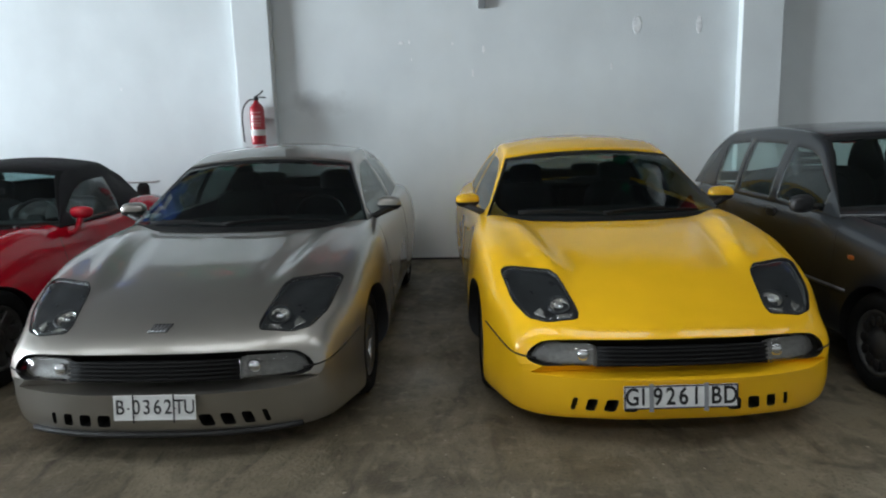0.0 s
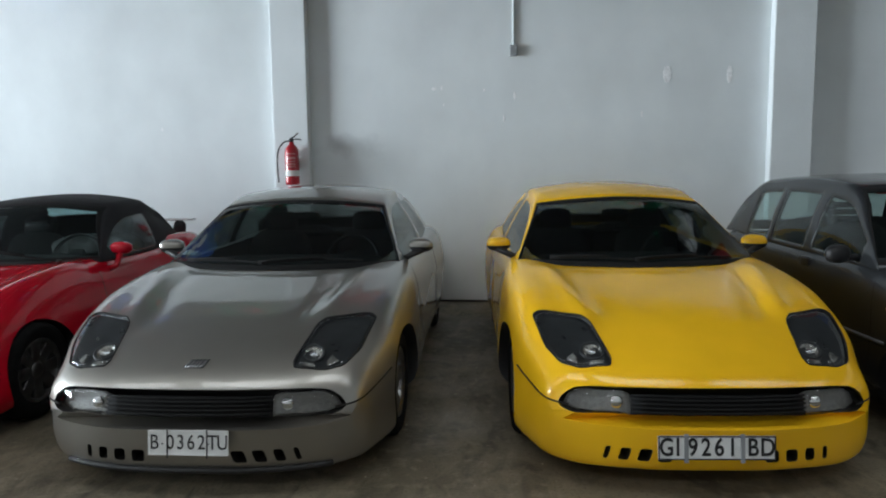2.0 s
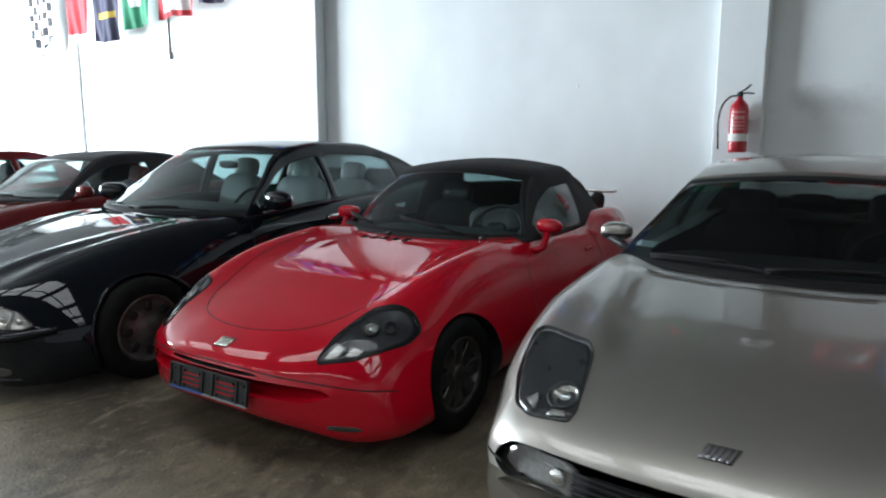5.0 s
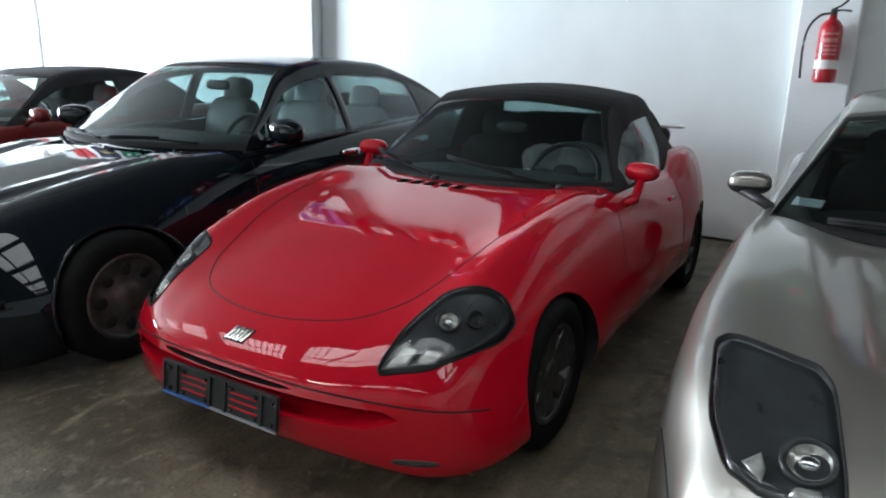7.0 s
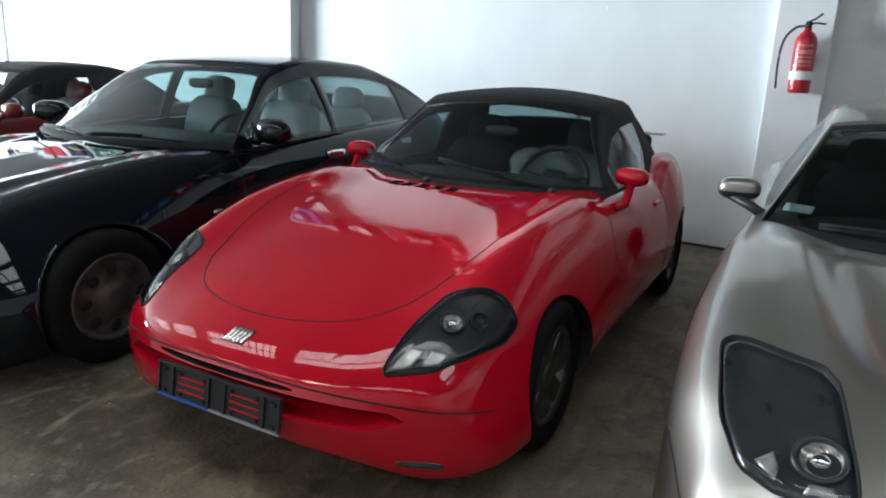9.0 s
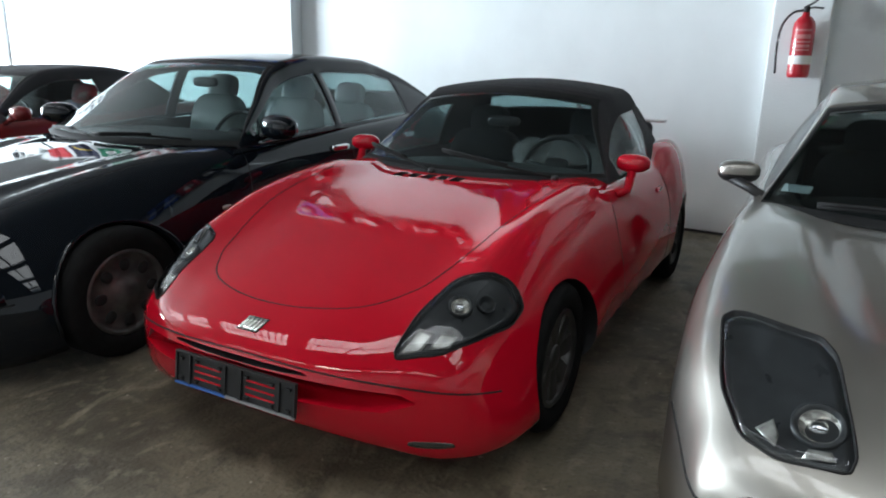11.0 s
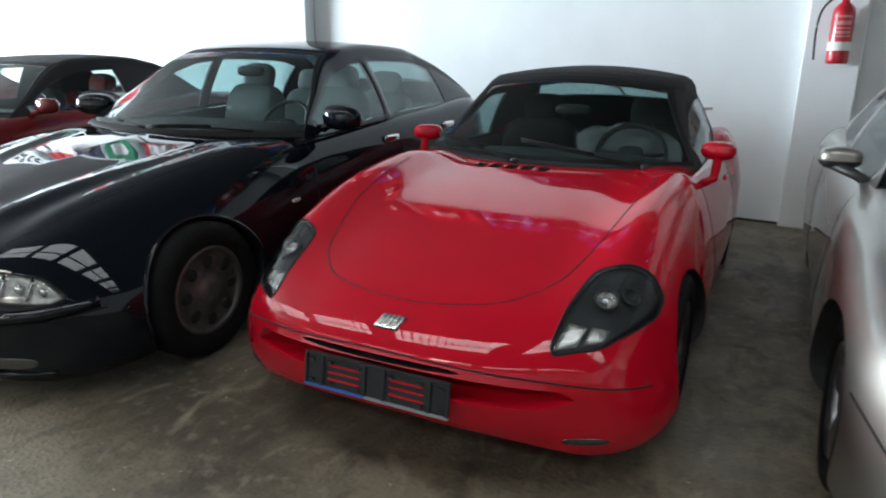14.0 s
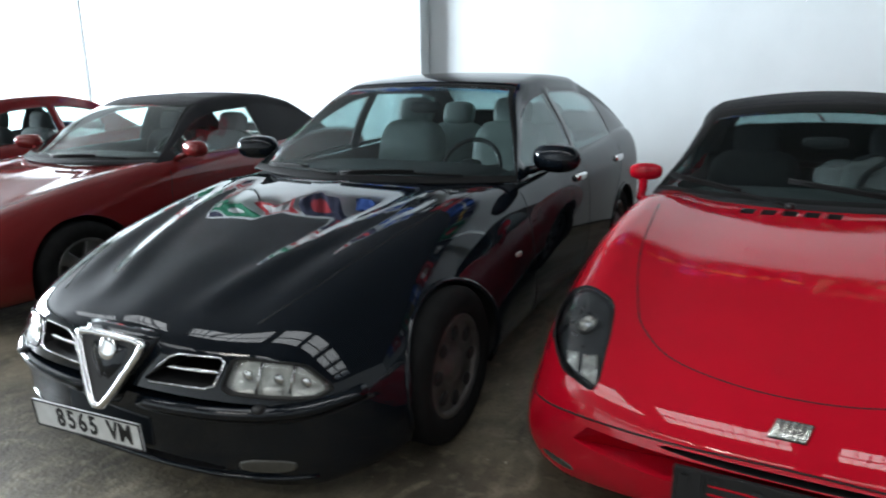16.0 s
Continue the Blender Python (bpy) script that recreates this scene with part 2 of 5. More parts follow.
def lined(d):
    """Thickness whose inner face takes the second material."""
    def go(ob):
        md = ob.modifiers.new("thick", "SOLIDIFY")
        md.thickness = d
        md.offset = -1
        md.material_offset = 1
        md.material_offset_rim = 1
        crisp(ob)
    return go


def empty(name, m, label, category, group=""):
    ob = new(name)
    ob.matrix_world = m
    ob.empty_display_size = 0.1
    return tagged(ob, label, category, group)


def box_bm(x0, x1, y0, y1, z0, z1, bm=None):
    bm = bm or bmesh.new()
    r = bmesh.ops.create_cube(bm, size=1)
    for v in r["verts"]:
        v.co = Vector((x0 + (v.co.x + 0.5) * (x1 - x0), y0 + (v.co.y + 0.5) * (y1 - y0), z0 + (v.co.z + 0.5) * (z1 - z0)))
    return bm


def lathe(profile, m, n=40, bm=None):
    """Turn (radius, along) pairs round the x axis of m."""
    bm = bm or bmesh.new()
    rings = []
    for i in range(n):
        a = 2 * math.pi * i / n
        rings.append([bm.verts.new(m @ Vector((h, r * math.cos(a), r * math.sin(a)))) for r, h in profile])
    for i in range(n):
        p, q = rings[i], rings[(i + 1) % n]
        for j in range(len(profile) - 1):
            bm.faces.new((p[j], p[j + 1], q[j + 1], q[j]))
    bmesh.ops.remove_doubles(bm, verts=bm.verts, dist=1e-5)
    return bm


def tube(points, r, n=6, bm=None, closed=False):
    bm = bm or bmesh.new()
    pts = [Vector(p) for p in points]
    rings = []
    for i, p in enumerate(pts):
        a = pts[i - 1] if i or closed else p
        b = pts[(i + 1) % len(pts)] if i + 1 < len(pts) or closed else p
        d = (b - a).normalized()
        s = d.cross(Vector((0, 0, 1)))
        if s.length < 0.05:
            s = d.cross(Vector((1, 0, 0)))
        s.normalize()
        u = s.cross(d)
        rings.append([bm.verts.new(p + r * (math.cos(k * 2 * math.pi / n) * s + math.sin(k * 2 * math.pi / n) * u)) for k in range(n)])
    m = len(rings)
    for i in range(m if closed else m - 1):
        p, q = rings[i], rings[(i + 1) % m]
        for k in range(n):
            bm.faces.new((p[k], p[(k + 1) % n], q[(k + 1) % n], q[k]))
    if not closed:
        bm.faces.new(rings[0][::-1])
        bm.faces.new(rings[-1])
    bmesh.ops.recalc_face_normals(bm, faces=bm.faces)
    return bm


def blob(sx, sy, sz, m, e=0.5, n=14, bm=None):
    """Rounded block (superellipsoid) with half sizes sx, sy, sz."""
    bm = bm or bmesh.new()

    def p(a, k):
        return math.copysign(abs(a) ** k, a)
    rings = []
    for i in range(1, n):
        v = -math.pi / 2 + math.pi * i / n
        ring = []
        for j in range(2 * n):
            u = math.pi * j / n
            ring.append(bm.verts.new(m @ Vector((sx * p(math.cos(v), e) * p(math.cos(u), e), sy * p(math.cos(v), e) * p(math.sin(u), e), sz * p(math.sin(v), e)))))
        rings.append(ring)
    lo, hi = bm.verts.new(m @ Vector((0, 0, -sz))), bm.verts.new(m @ Vector((0, 0, sz)))
    k = 2 * n
    for i in range(len(rings) - 1):
        for j in range(k):
            bm.faces.new((rings[i][j], rings[i][(j + 1) % k], rings[i + 1][(j + 1) % k], rings[i + 1][j]))
    for j in range(k):
        bm.faces.new((lo, rings[0][(j + 1) % k], rings[0][j]))
        bm.faces.new((hi, rings[-1][j], rings[-1][(j + 1) % k]))
    return bm


def curve_at(keys, t):
    """Smooth monotone curve through (t, value) keys."""
    if t <= keys[0][0]:
        return keys[0][1]
    if t >= keys[-1][0]:
        return keys[-1][1]
    n = len(keys)
    d = [(keys[i + 1][1] - keys[i][1]) / (keys[i + 1][0] - keys[i][0]) for i in range(n - 1)]
    g = [d[0]] + [0 if d[i - 1] * d[i] <= 0 else 2 * d[i - 1] * d[i] / (d[i - 1] + d[i]) for i in range(1, n - 1)] + [d[-1]]
    for i in range(n - 1):
        if t <= keys[i + 1][0]:
            h = keys[i + 1][0] - keys[i][0]
            s = (t - keys[i][0]) / h
            return (keys[i][1] * (1 + 2 * s) * (1 - s) ** 2 + h * g[i] * s * (1 - s) ** 2
                    + keys[i + 1][1] * s * s * (3 - 2 * s) - h * g[i + 1] * s * s * (1 - s))


def smooth_line(pts, per=6):
    """Catmull-Rom line through 2D or 3D points."""
    p = [Vector(a) for a in pts]
    p = [2 * p[0] - p[1]] + p + [2 * p[-1] - p[-2]]
    out = []
    for i in range(1, len(p) - 2):
        for k in range(per):
            t = k / per
            a, b, c, d = p[i - 1], p[i], p[i + 1], p[i + 2]
            out.append(0.5 * (2 * b + (c - a) * t + (2 * a - 5 * b + 4 * c - d) * t * t + (3 * b - a - 3 * c + d) * t ** 3))
    out.append(p[-2])
    return out


def rounded(outline, times=3, cut=0.22):
    """Round the corners of a closed 2D outline."""
    p = [Vector(a) for a in outline]
    for _ in range(times):
        q = []
        for i in range(len(p)):
            a, b = p[i], p[(i + 1) % len(p)]
            q += [a.lerp(b, cut), a.lerp(b, 1 - cut)]
        p = q
    return p


# ---- car tools ----
# A car stands with its nose at y = 0, facing -y, wheels on z = 0.
def car_body(stations, bow, bow_width, bow_reach, rows=100, ridges=(), power=2.8):
    """Closed lower body from stations (y, bottom, widest height, shoulder height, centre height, half width, shoulder half width)."""
    keys = [[(s[0], s[k]) for s in stations] for k in range(1, 7)]
    y0, y1 = stations[0][0], stations[-1][0]
    bm = bmesh.new()
    rings = []
    for i in range(rows + 1):
        f = i / rows
        y = y0 + (y1 - y0) * (0.5 - 0.5 * math.cos(math.pi * f))
        zb, zw, zs, zc, hw, hs = [curve_at(k, y) for k in keys]
        half = smooth_line([(0, zb), (0.45 * hw, zb), (0.93 * hw, zb + 0.06 * (zw - zb)), (hw, zw), (hs, zs), (0.55 * hs, zs + 0.72 * (zc - zs)), (0, zc)], 10)
        ring = [(p.x, p.y) for p in half] + [(-p.x, p.y) for p in half[-2:0:-1]]
        fade = max(0.0, 1 - (y - y0) / bow_reach)
        tail = max(0.0, 1 - (y1 - y) / 1.2)
        rings.append([bm.verts.new((x, y + bow * (abs(x) / bow_width) ** power * fade * fade - 0.22 * (abs(x) / bow_width) ** 2.5 * tail, z)) for x, z in ring])
    # raised creases: (height, width, plan line of (half width, y))
    for height, width, line in ridges:
        keys_x = [(p[1], p[0]) for p in line]
        for ring in rings:
            for v in ring:
                if keys_x[0][0] - 0.1 < v.co.y < keys_x[-1][0] + 0.1 and v.co.z > 0.45:
                    d = abs(v.co.x) - curve_at(keys_x, v.co.y)
                    ends = min(1.0, max(0.0, (v.co.y - keys_x[0][0] + 0.1) / 0.2), max(0.0, (keys_x[-1][0] + 0.1 - v.co.y) / 0.2))
                    v.co.z += height * ends * math.exp(-(d / width) ** 2)
    n = len(rings[0])
    for i in range(rows):
        for j in range(n):
            bm.faces.new((rings[i][j], rings[i][(j + 1) % n], rings[i + 1][(j + 1) % n], rings[i + 1][j]))
    bm.faces.new(rings[0])
    bm.faces.new(rings[-1][::-1])
    bmesh.ops.remove_doubles(bm, verts=bm.verts, dist=2e-4)
    bmesh.ops.dissolve_degenerate(bm, edges=bm.edges, dist=1e-4)
    bmesh.ops.recalc_face_normals(bm, faces=bm.faces)
    return bm


def prism(outline, axis, a, b, bm):
    """Closed prism of a 2D outline: axis 'z' takes (x, y), 'y' takes (x, z), 'x' takes (y, z)."""
    def at(p, h):
        return {"z": (p[0], p[1], h), "y": (p[0], h, p[1]), "x": (h, p[0], p[1])}[axis]
    lo = [bm.verts.new(at(p, a)) for p in outline]
    hi = [bm.verts.new(at(p, b)) for p in outline]
    n = len(lo)
    fs = [bm.faces.new(lo), bm.faces.new(hi[::-1])]
    for i in range(n):
        fs.append(bm.faces.new((lo[i], hi[i], hi[(i + 1) % n], lo[(i + 1) % n])))
    bmesh.ops.recalc_face_normals(bm, faces=fs)


def carve(body, cutter_bm):
    """Cut the closed shapes of cutter_bm out of the body mesh for good."""
    me = bpy.data.meshes.new("cutter")
    cutter_bm.to_mesh(me)
    cutter_bm.free()
    me.materials.append(M_PLASTIC)
    ob = new("cutter", me)
    ob.parent = body.parent
    m = body.modifiers.new("cut", "BOOLEAN")
    m.operation, m.object, m.solver = "DIFFERENCE", ob, "EXACT"
    m.material_mode = "TRANSFER"
    dg = bpy.context.evaluated_depsgraph_get()
    done = bpy.data.meshes.new_from_object(body.evaluated_get(dg))
    done.set_sharp_from_angle(angle=radians(38))
    body.modifiers.clear()
    old = body.data
    body.data = done
    bpy.data.meshes.remove(old)
    bpy.data.objects.remove(ob)
    bpy.data.meshes.remove(me)


def caster(bm):
    """Returns put(axis, u, v, offset): the place on the body's skin seen along an axis, and its normal."""
    from mathutils.bvhtree import BVHTree
    tree = BVHTree.FromBMesh(bm)

    def put(axis, u, v, off=0.0):
        start, way = {"top": ((u, v, 3), (0, 0, -1)), "front": ((u, -3, v), (0, 1, 0)), "right": ((3, u, v), (-1, 0, 0)), "left": ((-3, u, v), (1, 0, 0)), "back": ((u, 9, v), (0, -1, 0))}[axis]
        hit, nor, _, _ = tree.ray_cast(Vector(start), Vector(way))
        if hit is None:
            hit, nor, _, _ = tree.find_nearest(Vector(start) + Vector(way) * (3.0 if axis != "front" else 3.1))
        return hit + nor * off, nor
    return put


def skin_patch(put, axis, outline, off=0.004, bulge=0.0, depth=0.012, rings=6):
    """A patch on the body's skin inside an outline, standing proud by off (+ bulge in the middle), with a turned-in edge."""
    bm = bmesh.new()
    o = [Vector(p) for p in outline]
    c = sum(o, Vector((0, 0))) / len(o)
    rows = []
    rows.append([bm.verts.new(put(axis, *p, off - depth)[0]) for p in o])
    for k in range(rings):
        s = 1 - k / rings
        rows.append([bm.verts.new(put(axis, *(c + (p - c) * s), off + bulge * (1 - s * s))[0]) for p in o])
    mid = bm.verts.new(put(axis, *c, off + bulge)[0])
    n = len(o)
    for r in range(len(rows) - 1):
        for i in range(n):
            bm.faces.new((rows[r][i], rows[r][(i + 1) % n], rows[r + 1][(i + 1) % n], rows[r + 1][i]))
    for i in range(n):
        bm.faces.new((rows[-1][i], rows[-1][(i + 1) % n], mid))
    bmesh.ops.recalc_face_normals(bm, faces=bm.faces)
    if sum(f.normal.dot(put(axis, *c)[1]) for f in bm.faces) < 0:
        bmesh.ops.reverse_faces(bm, faces=bm.faces)
    return bm


def skin_line(put, axis, pts, r=0.0035, off=-0.001, per=8, closed=False):
    line = smooth_line(pts, per)
    return tube([put(axis, p[0], p[1], off)[0] for p in line], r, 5, closed=closed)


def greenhouse(crown, bow, keys, screen, side, back, fit, ny=60, pillar=0.07, band=0.0):
    """Upper body: keys are (y, sill height, top height, sill half width, top half width). Returns bmeshes: shell, and the panes named by y ranges."""
    ks = [[(k[0], k[i]) for k in keys] for i in range(1, 5)]
    y0, y1 = keys[0][0], keys[-1][0]
    NS, NC, NT = 12, 4, 14
    grid = []
    ys = []
    for i in range(ny + 1):
        y = y0 + (y1 - y0) * i / ny
        ys.append(y)
        zs, zt, ws, wt = [curve_at(k, y) for k in ks]
        zt = max(zt, zs + 0.004)
        f = min(1.0, (zt - zs) / fit)
        w = ws + (wt - ws) * f
        r = pillar * f + 0.002
        half = []
        for k in range(NS + 1):
            s = k / NS
            half.append((ws + (w - ws) * s + 0.018 * math.sin(math.pi * s) * f, zs + (zt - r - zs) * s))
        for k in range(1, NC + 1):
            a = k / NC * math.pi / 2
            half.append((w - r * (1 - math.cos(a)), zt - r + r * math.sin(a)))
        wx = w - r
        for k in range(1, NT + 1):
            s = k / NT
            half.append((wx * (1 - s), zt + crown * f * (1 - (1 - s) ** 2)))
        ring = half + [(-x, z) for x, z in half[-2::-1]]
        fade = 1 - min(1.0, max(0.0, (y - y0) / (screen[1] - y0 + 0.4)))
        grid.append([Vector((x, y + bow * (abs(x) / ws) ** 2 * fade, z)) for x, z in ring])
    n = len(grid[0])
    half_n = NS + NC + NT

    def kind(i, j):
        y = 0.5 * (ys[i] + ys[i + 1])
        k = j if j < half_n else n - 2 - j
        if k >= NS + NC - 1:
            edge = k < NS + NC
            if screen[0] < y < screen[1]:
                near = edge or y < screen[0] + 0.05 or y > screen[1] - 0.07
                return "windscreen_border" if near else "sun_band" if y > screen[1] - band else "windscreen"
            if back[0] < y < back[1] and not edge:
                return "rear_window"
        elif 1 <= k < NS - 1:
            for a, b in side:
                if a < y < b:
                    return "side%d%s" % (side.index((a, b)), "r" if j < half_n else "l")
        return "shell"
    out = {}
    for i in range(ny):
        for j in range(n - 1):
            out.setdefault(kind(i, j), []).append((i, j))
    meshes = {}
    for name, cells in out.items():
        bm = bmesh.new()
        vs = {}

        def v(i, j):
            if (i, j) not in vs:
                vs[i, j] = bm.verts.new(grid[i][j])
            return vs[i, j]
        for i, j in cells:
            bm.faces.new((v(i, j), v(i + 1, j), v(i + 1, j + 1), v(i, j + 1)))
        bmesh.ops.remove_doubles(bm, verts=bm.verts, dist=1e-4)
        bm.normal_update()
        if sum(f.normal.dot(f.calc_center_median() - Vector((0, 0.5 * (y0 + y1), 0.6))) * f.calc_area() for f in bm.faces) < 0:
            bmesh.ops.reverse_faces(bm, faces=bm.faces)
        meshes[name] = bm
    return meshes


def wheel(car, x, y, r, width, spokes=5, rim_mat=None, rim_r=0.66, name="wheel", dial=False):
    """A road wheel: tyre, rim with spokes, hub. x is the outer face's place, its sign the side."""
    s = 1 if x > 0 else -1
    m = Matrix.Translation((x, y, r)) @ Matrix.Diagonal((s, 1, 1, 1))
    w = new(name)
    w.parent = car
    w.empty_display_size = 0.05
    h = -width
    rr = r * rim_r
    part("tyre", lathe([(rr, -0.012), (rr + 0.012, 0), (r - 0.035, 0.004), (r - 0.012, -0.012), (r, -0.035), (r, h + 0.035), (r - 0.012, h + 0.01), (rr, h), (rr, -0.012)], m, 44), M_RUBBER, w)
    rim = part("rim", lathe([(rr, -0.012), (rr - 0.012, -0.004), (rr - 0.025, -0.03), (rr - 0.03, -0.09), (0.02, -0.10)], m, 44), rim_mat or M_ALLOY, w)
    if dial:
        # pressed disc with a ring of round holes
        part("disc", lathe([(rr - 0.012, -0.01), (rr * 0.9, -0.03), (rr * 0.62, -0.018), (rr * 0.36, -0.03), (rr * 0.30, -0.012), (0.0, -0.010)], m, 44), rim_mat or M_ALLOY, rim)
        for i in range(spokes):
            a = 2 * math.pi * i / spokes
            part("hole", blob(0.008, 0.032, 0.027, m @ Matrix.Rotation(a, 4, "X") @ Matrix.Translation((-0.017, rr * 0.66, 0)), 0.9, 8), M_GROOVE, rim)
        return w
    bm = bmesh.new()
    for i in range(spokes):
        a = 2 * math.pi * i / spokes
        rot = m @ Matrix.Rotation(a, 4, "X")
        bb = box_bm(-0.05, -0.018, 0.04, rr - 0.016, -0.032, 0.032, bmesh.new())
        for v in bb.verts:
            k = (v.co.y - 0.04) / rr
            v.co.z *= 1.0 + 0.5 * k
            v.co.x -= 0.012 * (1 - k)
            v.co = rot @ v.co
        me = bpy.data.meshes.new("t")
        bb.to_mesh(me)
        bb.free()
        bm.from_mesh(me)
        bpy.data.meshes.remove(me)
    lathe([(0.0, -0.016), (0.045, -0.02), (0.06, -0.04), (0.06, -0.08)], m, 24, bm)
    bmesh.ops.recalc_face_normals(bm, faces=bm.faces)
    part("spokes", bm, rim_mat or M_ALLOY, rim, mods=bevelled(0.006))
    return w


def text_bm(body, height, m, bold=0.0):
    cu = bpy.data.curves.new("text", "FONT")
    cu.body = body
    cu.size = height * 1.42
    cu.align_x, cu.align_y = "CENTER", "CENTER"
    cu.extrude = 0.0012
    cu.offset = bold
    ob = new("text", cu)
    dg = bpy.context.evaluated_depsgraph_get()
    me = bpy.data.meshes.new_from_object(ob.evaluated_get(dg))
    bm = bmesh.new()
    bm.from_mesh(me)
    bm.transform(m)
    bpy.data.objects.remove(ob)
    bpy.data.curves.remove(cu)
    bpy.data.meshes.remove(me)
    return bm


def number_plate(car, words, w, h, m, ties=(), tie=0.009, tie_mat=None, rim_mat=None, bold=0.0016):
    """Pressed plate facing -y of m, raised rim and characters. words: list of (text, x, height, pitch)."""
    bm = box_bm(-w / 2, w / 2, -0.004, 0.004, -h / 2, h / 2)
    bm.transform(m)
    pl = part("number_plate", bm, M_PLATE, car, "white number plate with black characters", smooth=False, mods=bevelled(0.003))
    bm = bmesh.new()
    e = 0.006
    for a, b, c, d in ((-w / 2, w / 2, h / 2 - e, h / 2), (-w / 2, w / 2, -h / 2, -h / 2 + e), (-w / 2, -w / 2 + e, -h / 2 + e, h / 2 - e), (w / 2 - e, w / 2, -h / 2 + e, h / 2 - e)):
        box_bm(a, b, -0.0065, -0.004, c, d, bm)
    bm.transform(m)
    part("rim", bm, rim_mat or M_INK, pl, smooth=False)
    for body, x, hh, pitch in words:
        for i, ch in enumerate(body):
            cx = x + (i - (len(body) - 1) / 2) * pitch
            t = text_bm(ch, hh, m @ pose(cx, -0.0055, 0, 90, 0, 0) @ Matrix.Diagonal((0.78, 1, 1, 1)), bold)
            part("character", t, M_INK, pl, smooth=False)
    for x in ties:
        bm = box_bm(x - tie, x + tie, -0.008, -0.004, -h / 2 - 0.012, h / 2 + 0.008)
        bm.transform(m)
        part("strap", bm, tie_mat or M_FRAME, pl, smooth=False)
    return pl


def seat(car, x, y, z, material, tilt=14, head=True, wide=0.25, gap=False):
    s = new("seat")
    s.parent = car
    part("cushion", blob(wide, 0.27, 0.09, pose(x, y, z + 0.02, 8), 0.45), material, s)
    back = part("backrest", blob(wide, 0.085, 0.32, pose(x, y + 0.33, z + 0.33, -tilt), 0.5), material, s)
    if head:
        if gap:
            for dz in (-0.05, 0.0, 0.05):
                part("headrest", blob(0.14, 0.04, 0.018, pose(x, y + 0.43, z + 0.72 + dz, -tilt), 0.4), material, back)
            for dx in (-0.125, 0.125):
                part("headrest", blob(0.02, 0.04, 0.09, pose(x + dx, y + 0.43, z + 0.71, -tilt), 0.4), material, back)
        else:
            part("headrest", blob(0.13, 0.06, 0.095, pose(x, y + 0.43, z + 0.70, -tilt), 0.55), material, back)


def steering_wheel(car, x, y, z, tilt=-28):
    m = pose(x, y, z, 90 + tilt)
    sw = part("steering_wheel", tube([m @ Vector((0.185 * math.cos(a), 0.185 * math.sin(a), 0)) for a in [i * 2 * math.pi / 28 for i in range(28)]], 0.014, 8, closed=True), M_PLASTIC, car)
    bm = blob(0.07, 0.06, 0.03, m, 0.6, 8)
    for a in (0.15, math.pi - 0.15, -math.pi / 2):
        tube([m @ Vector((0.05 * math.cos(a), 0.05 * math.sin(a), 0)), m @ Vector((0.18 * math.cos(a), 0.18 * math.sin(a), 0))], 0.012, 6, bm)
    part("hub", bm, M_PLASTIC, sw)


def door_mirror(car, side, x, y, z, w, h, d, material, stalk, under=None):
    """Door mirror: shell, mirror glass facing back, foot on the door. x, y, z: centre of the shell for the right-hand (+x) side."""
    m = pose(side * x, y, z, 0, 0, side * -14)
    dm = part("door_mirror", blob(w / 2, d / 2, h / 2, m, 0.78, 14), material, car)
    part("mirror_glass", blob(w / 2 * 0.80, 0.012, h / 2 * 0.76, m @ Matrix.Translation((0, d / 2 * 0.80, 0)), 0.78, 8), M_MIRROR, dm)
    if under:
        bm = blob(w / 2 * 1.015, d / 2 * 1.015, h / 2 * 1.03, m, 0.78, 14)
        bmesh.ops.bisect_plane(bm, geom=bm.verts[:] + bm.edges[:] + bm.faces[:], plane_co=m @ Vector((0, 0, -h * 0.10)), plane_no=(0, 0, 1), clear_outer=True)
        part("lower_shell", bm, under, dm, "black plastic lower shell")
    part("foot", tube([Vector((side * p[0], p[1], p[2])) for p in stalk], 0.022, 8), under or material, dm)
    return dm


def wiper(car, put_line, name="wiper"):
    w = part(name, tube(put_line, 0.007, 6), M_WIPER, car)
    off = [p + Vector((0, -0.004, 0.012)) for p in put_line[len(put_line) // 3:]]
    part("arm", tube(off, 0.008, 6), M_WIPER, w)
    return w


def cabin_parts(car, panes, glass_mat, shell_mat, border=None, shell_label="", back_mat=None, roof_name="roof"):
    roof = part(roof_name, panes.pop("shell"), [shell_mat, M_INTERIOR], car, shell_label, mods=lined(0.022))
    if "windscreen_border" in panes:
        part("windscreen_surround", panes.pop("windscreen_border"), border or M_WIPER, roof, "black windscreen surround", mods=thick(0.012))
    for k, bm in panes.items():
        nm = k if k in ("windscreen", "sun_band") else "rear_window" if k == "rear_window" else "side_window"
        g = part(nm, bm, M_GLASS_BLUE if nm == "sun_band" else back_mat if back_mat and nm == "rear_window" else glass_mat, car, "blue-tinted sun band of the windscreen" if nm == "sun_band" else "", mods=thick(0.004))
        g.visible_shadow = False
    return roof


# ---- hall ----
WALL = pose(0, 7.76, 0, 0, 0, -5.2)
X0, X1, YB, H = -20.0, 9.0, -6.0, 4.7


def slab(name, x0, x1, y0, y1, z0, z1, material, label, m=None):
    bm = box_bm(x0, x1, y0, y1, z0, z1)
    ob = part(name, bm, material, None, smooth=False)
    if m:
        ob.matrix_world = m
    return tagged(ob, label, name.split("_")[0], kind="structure")


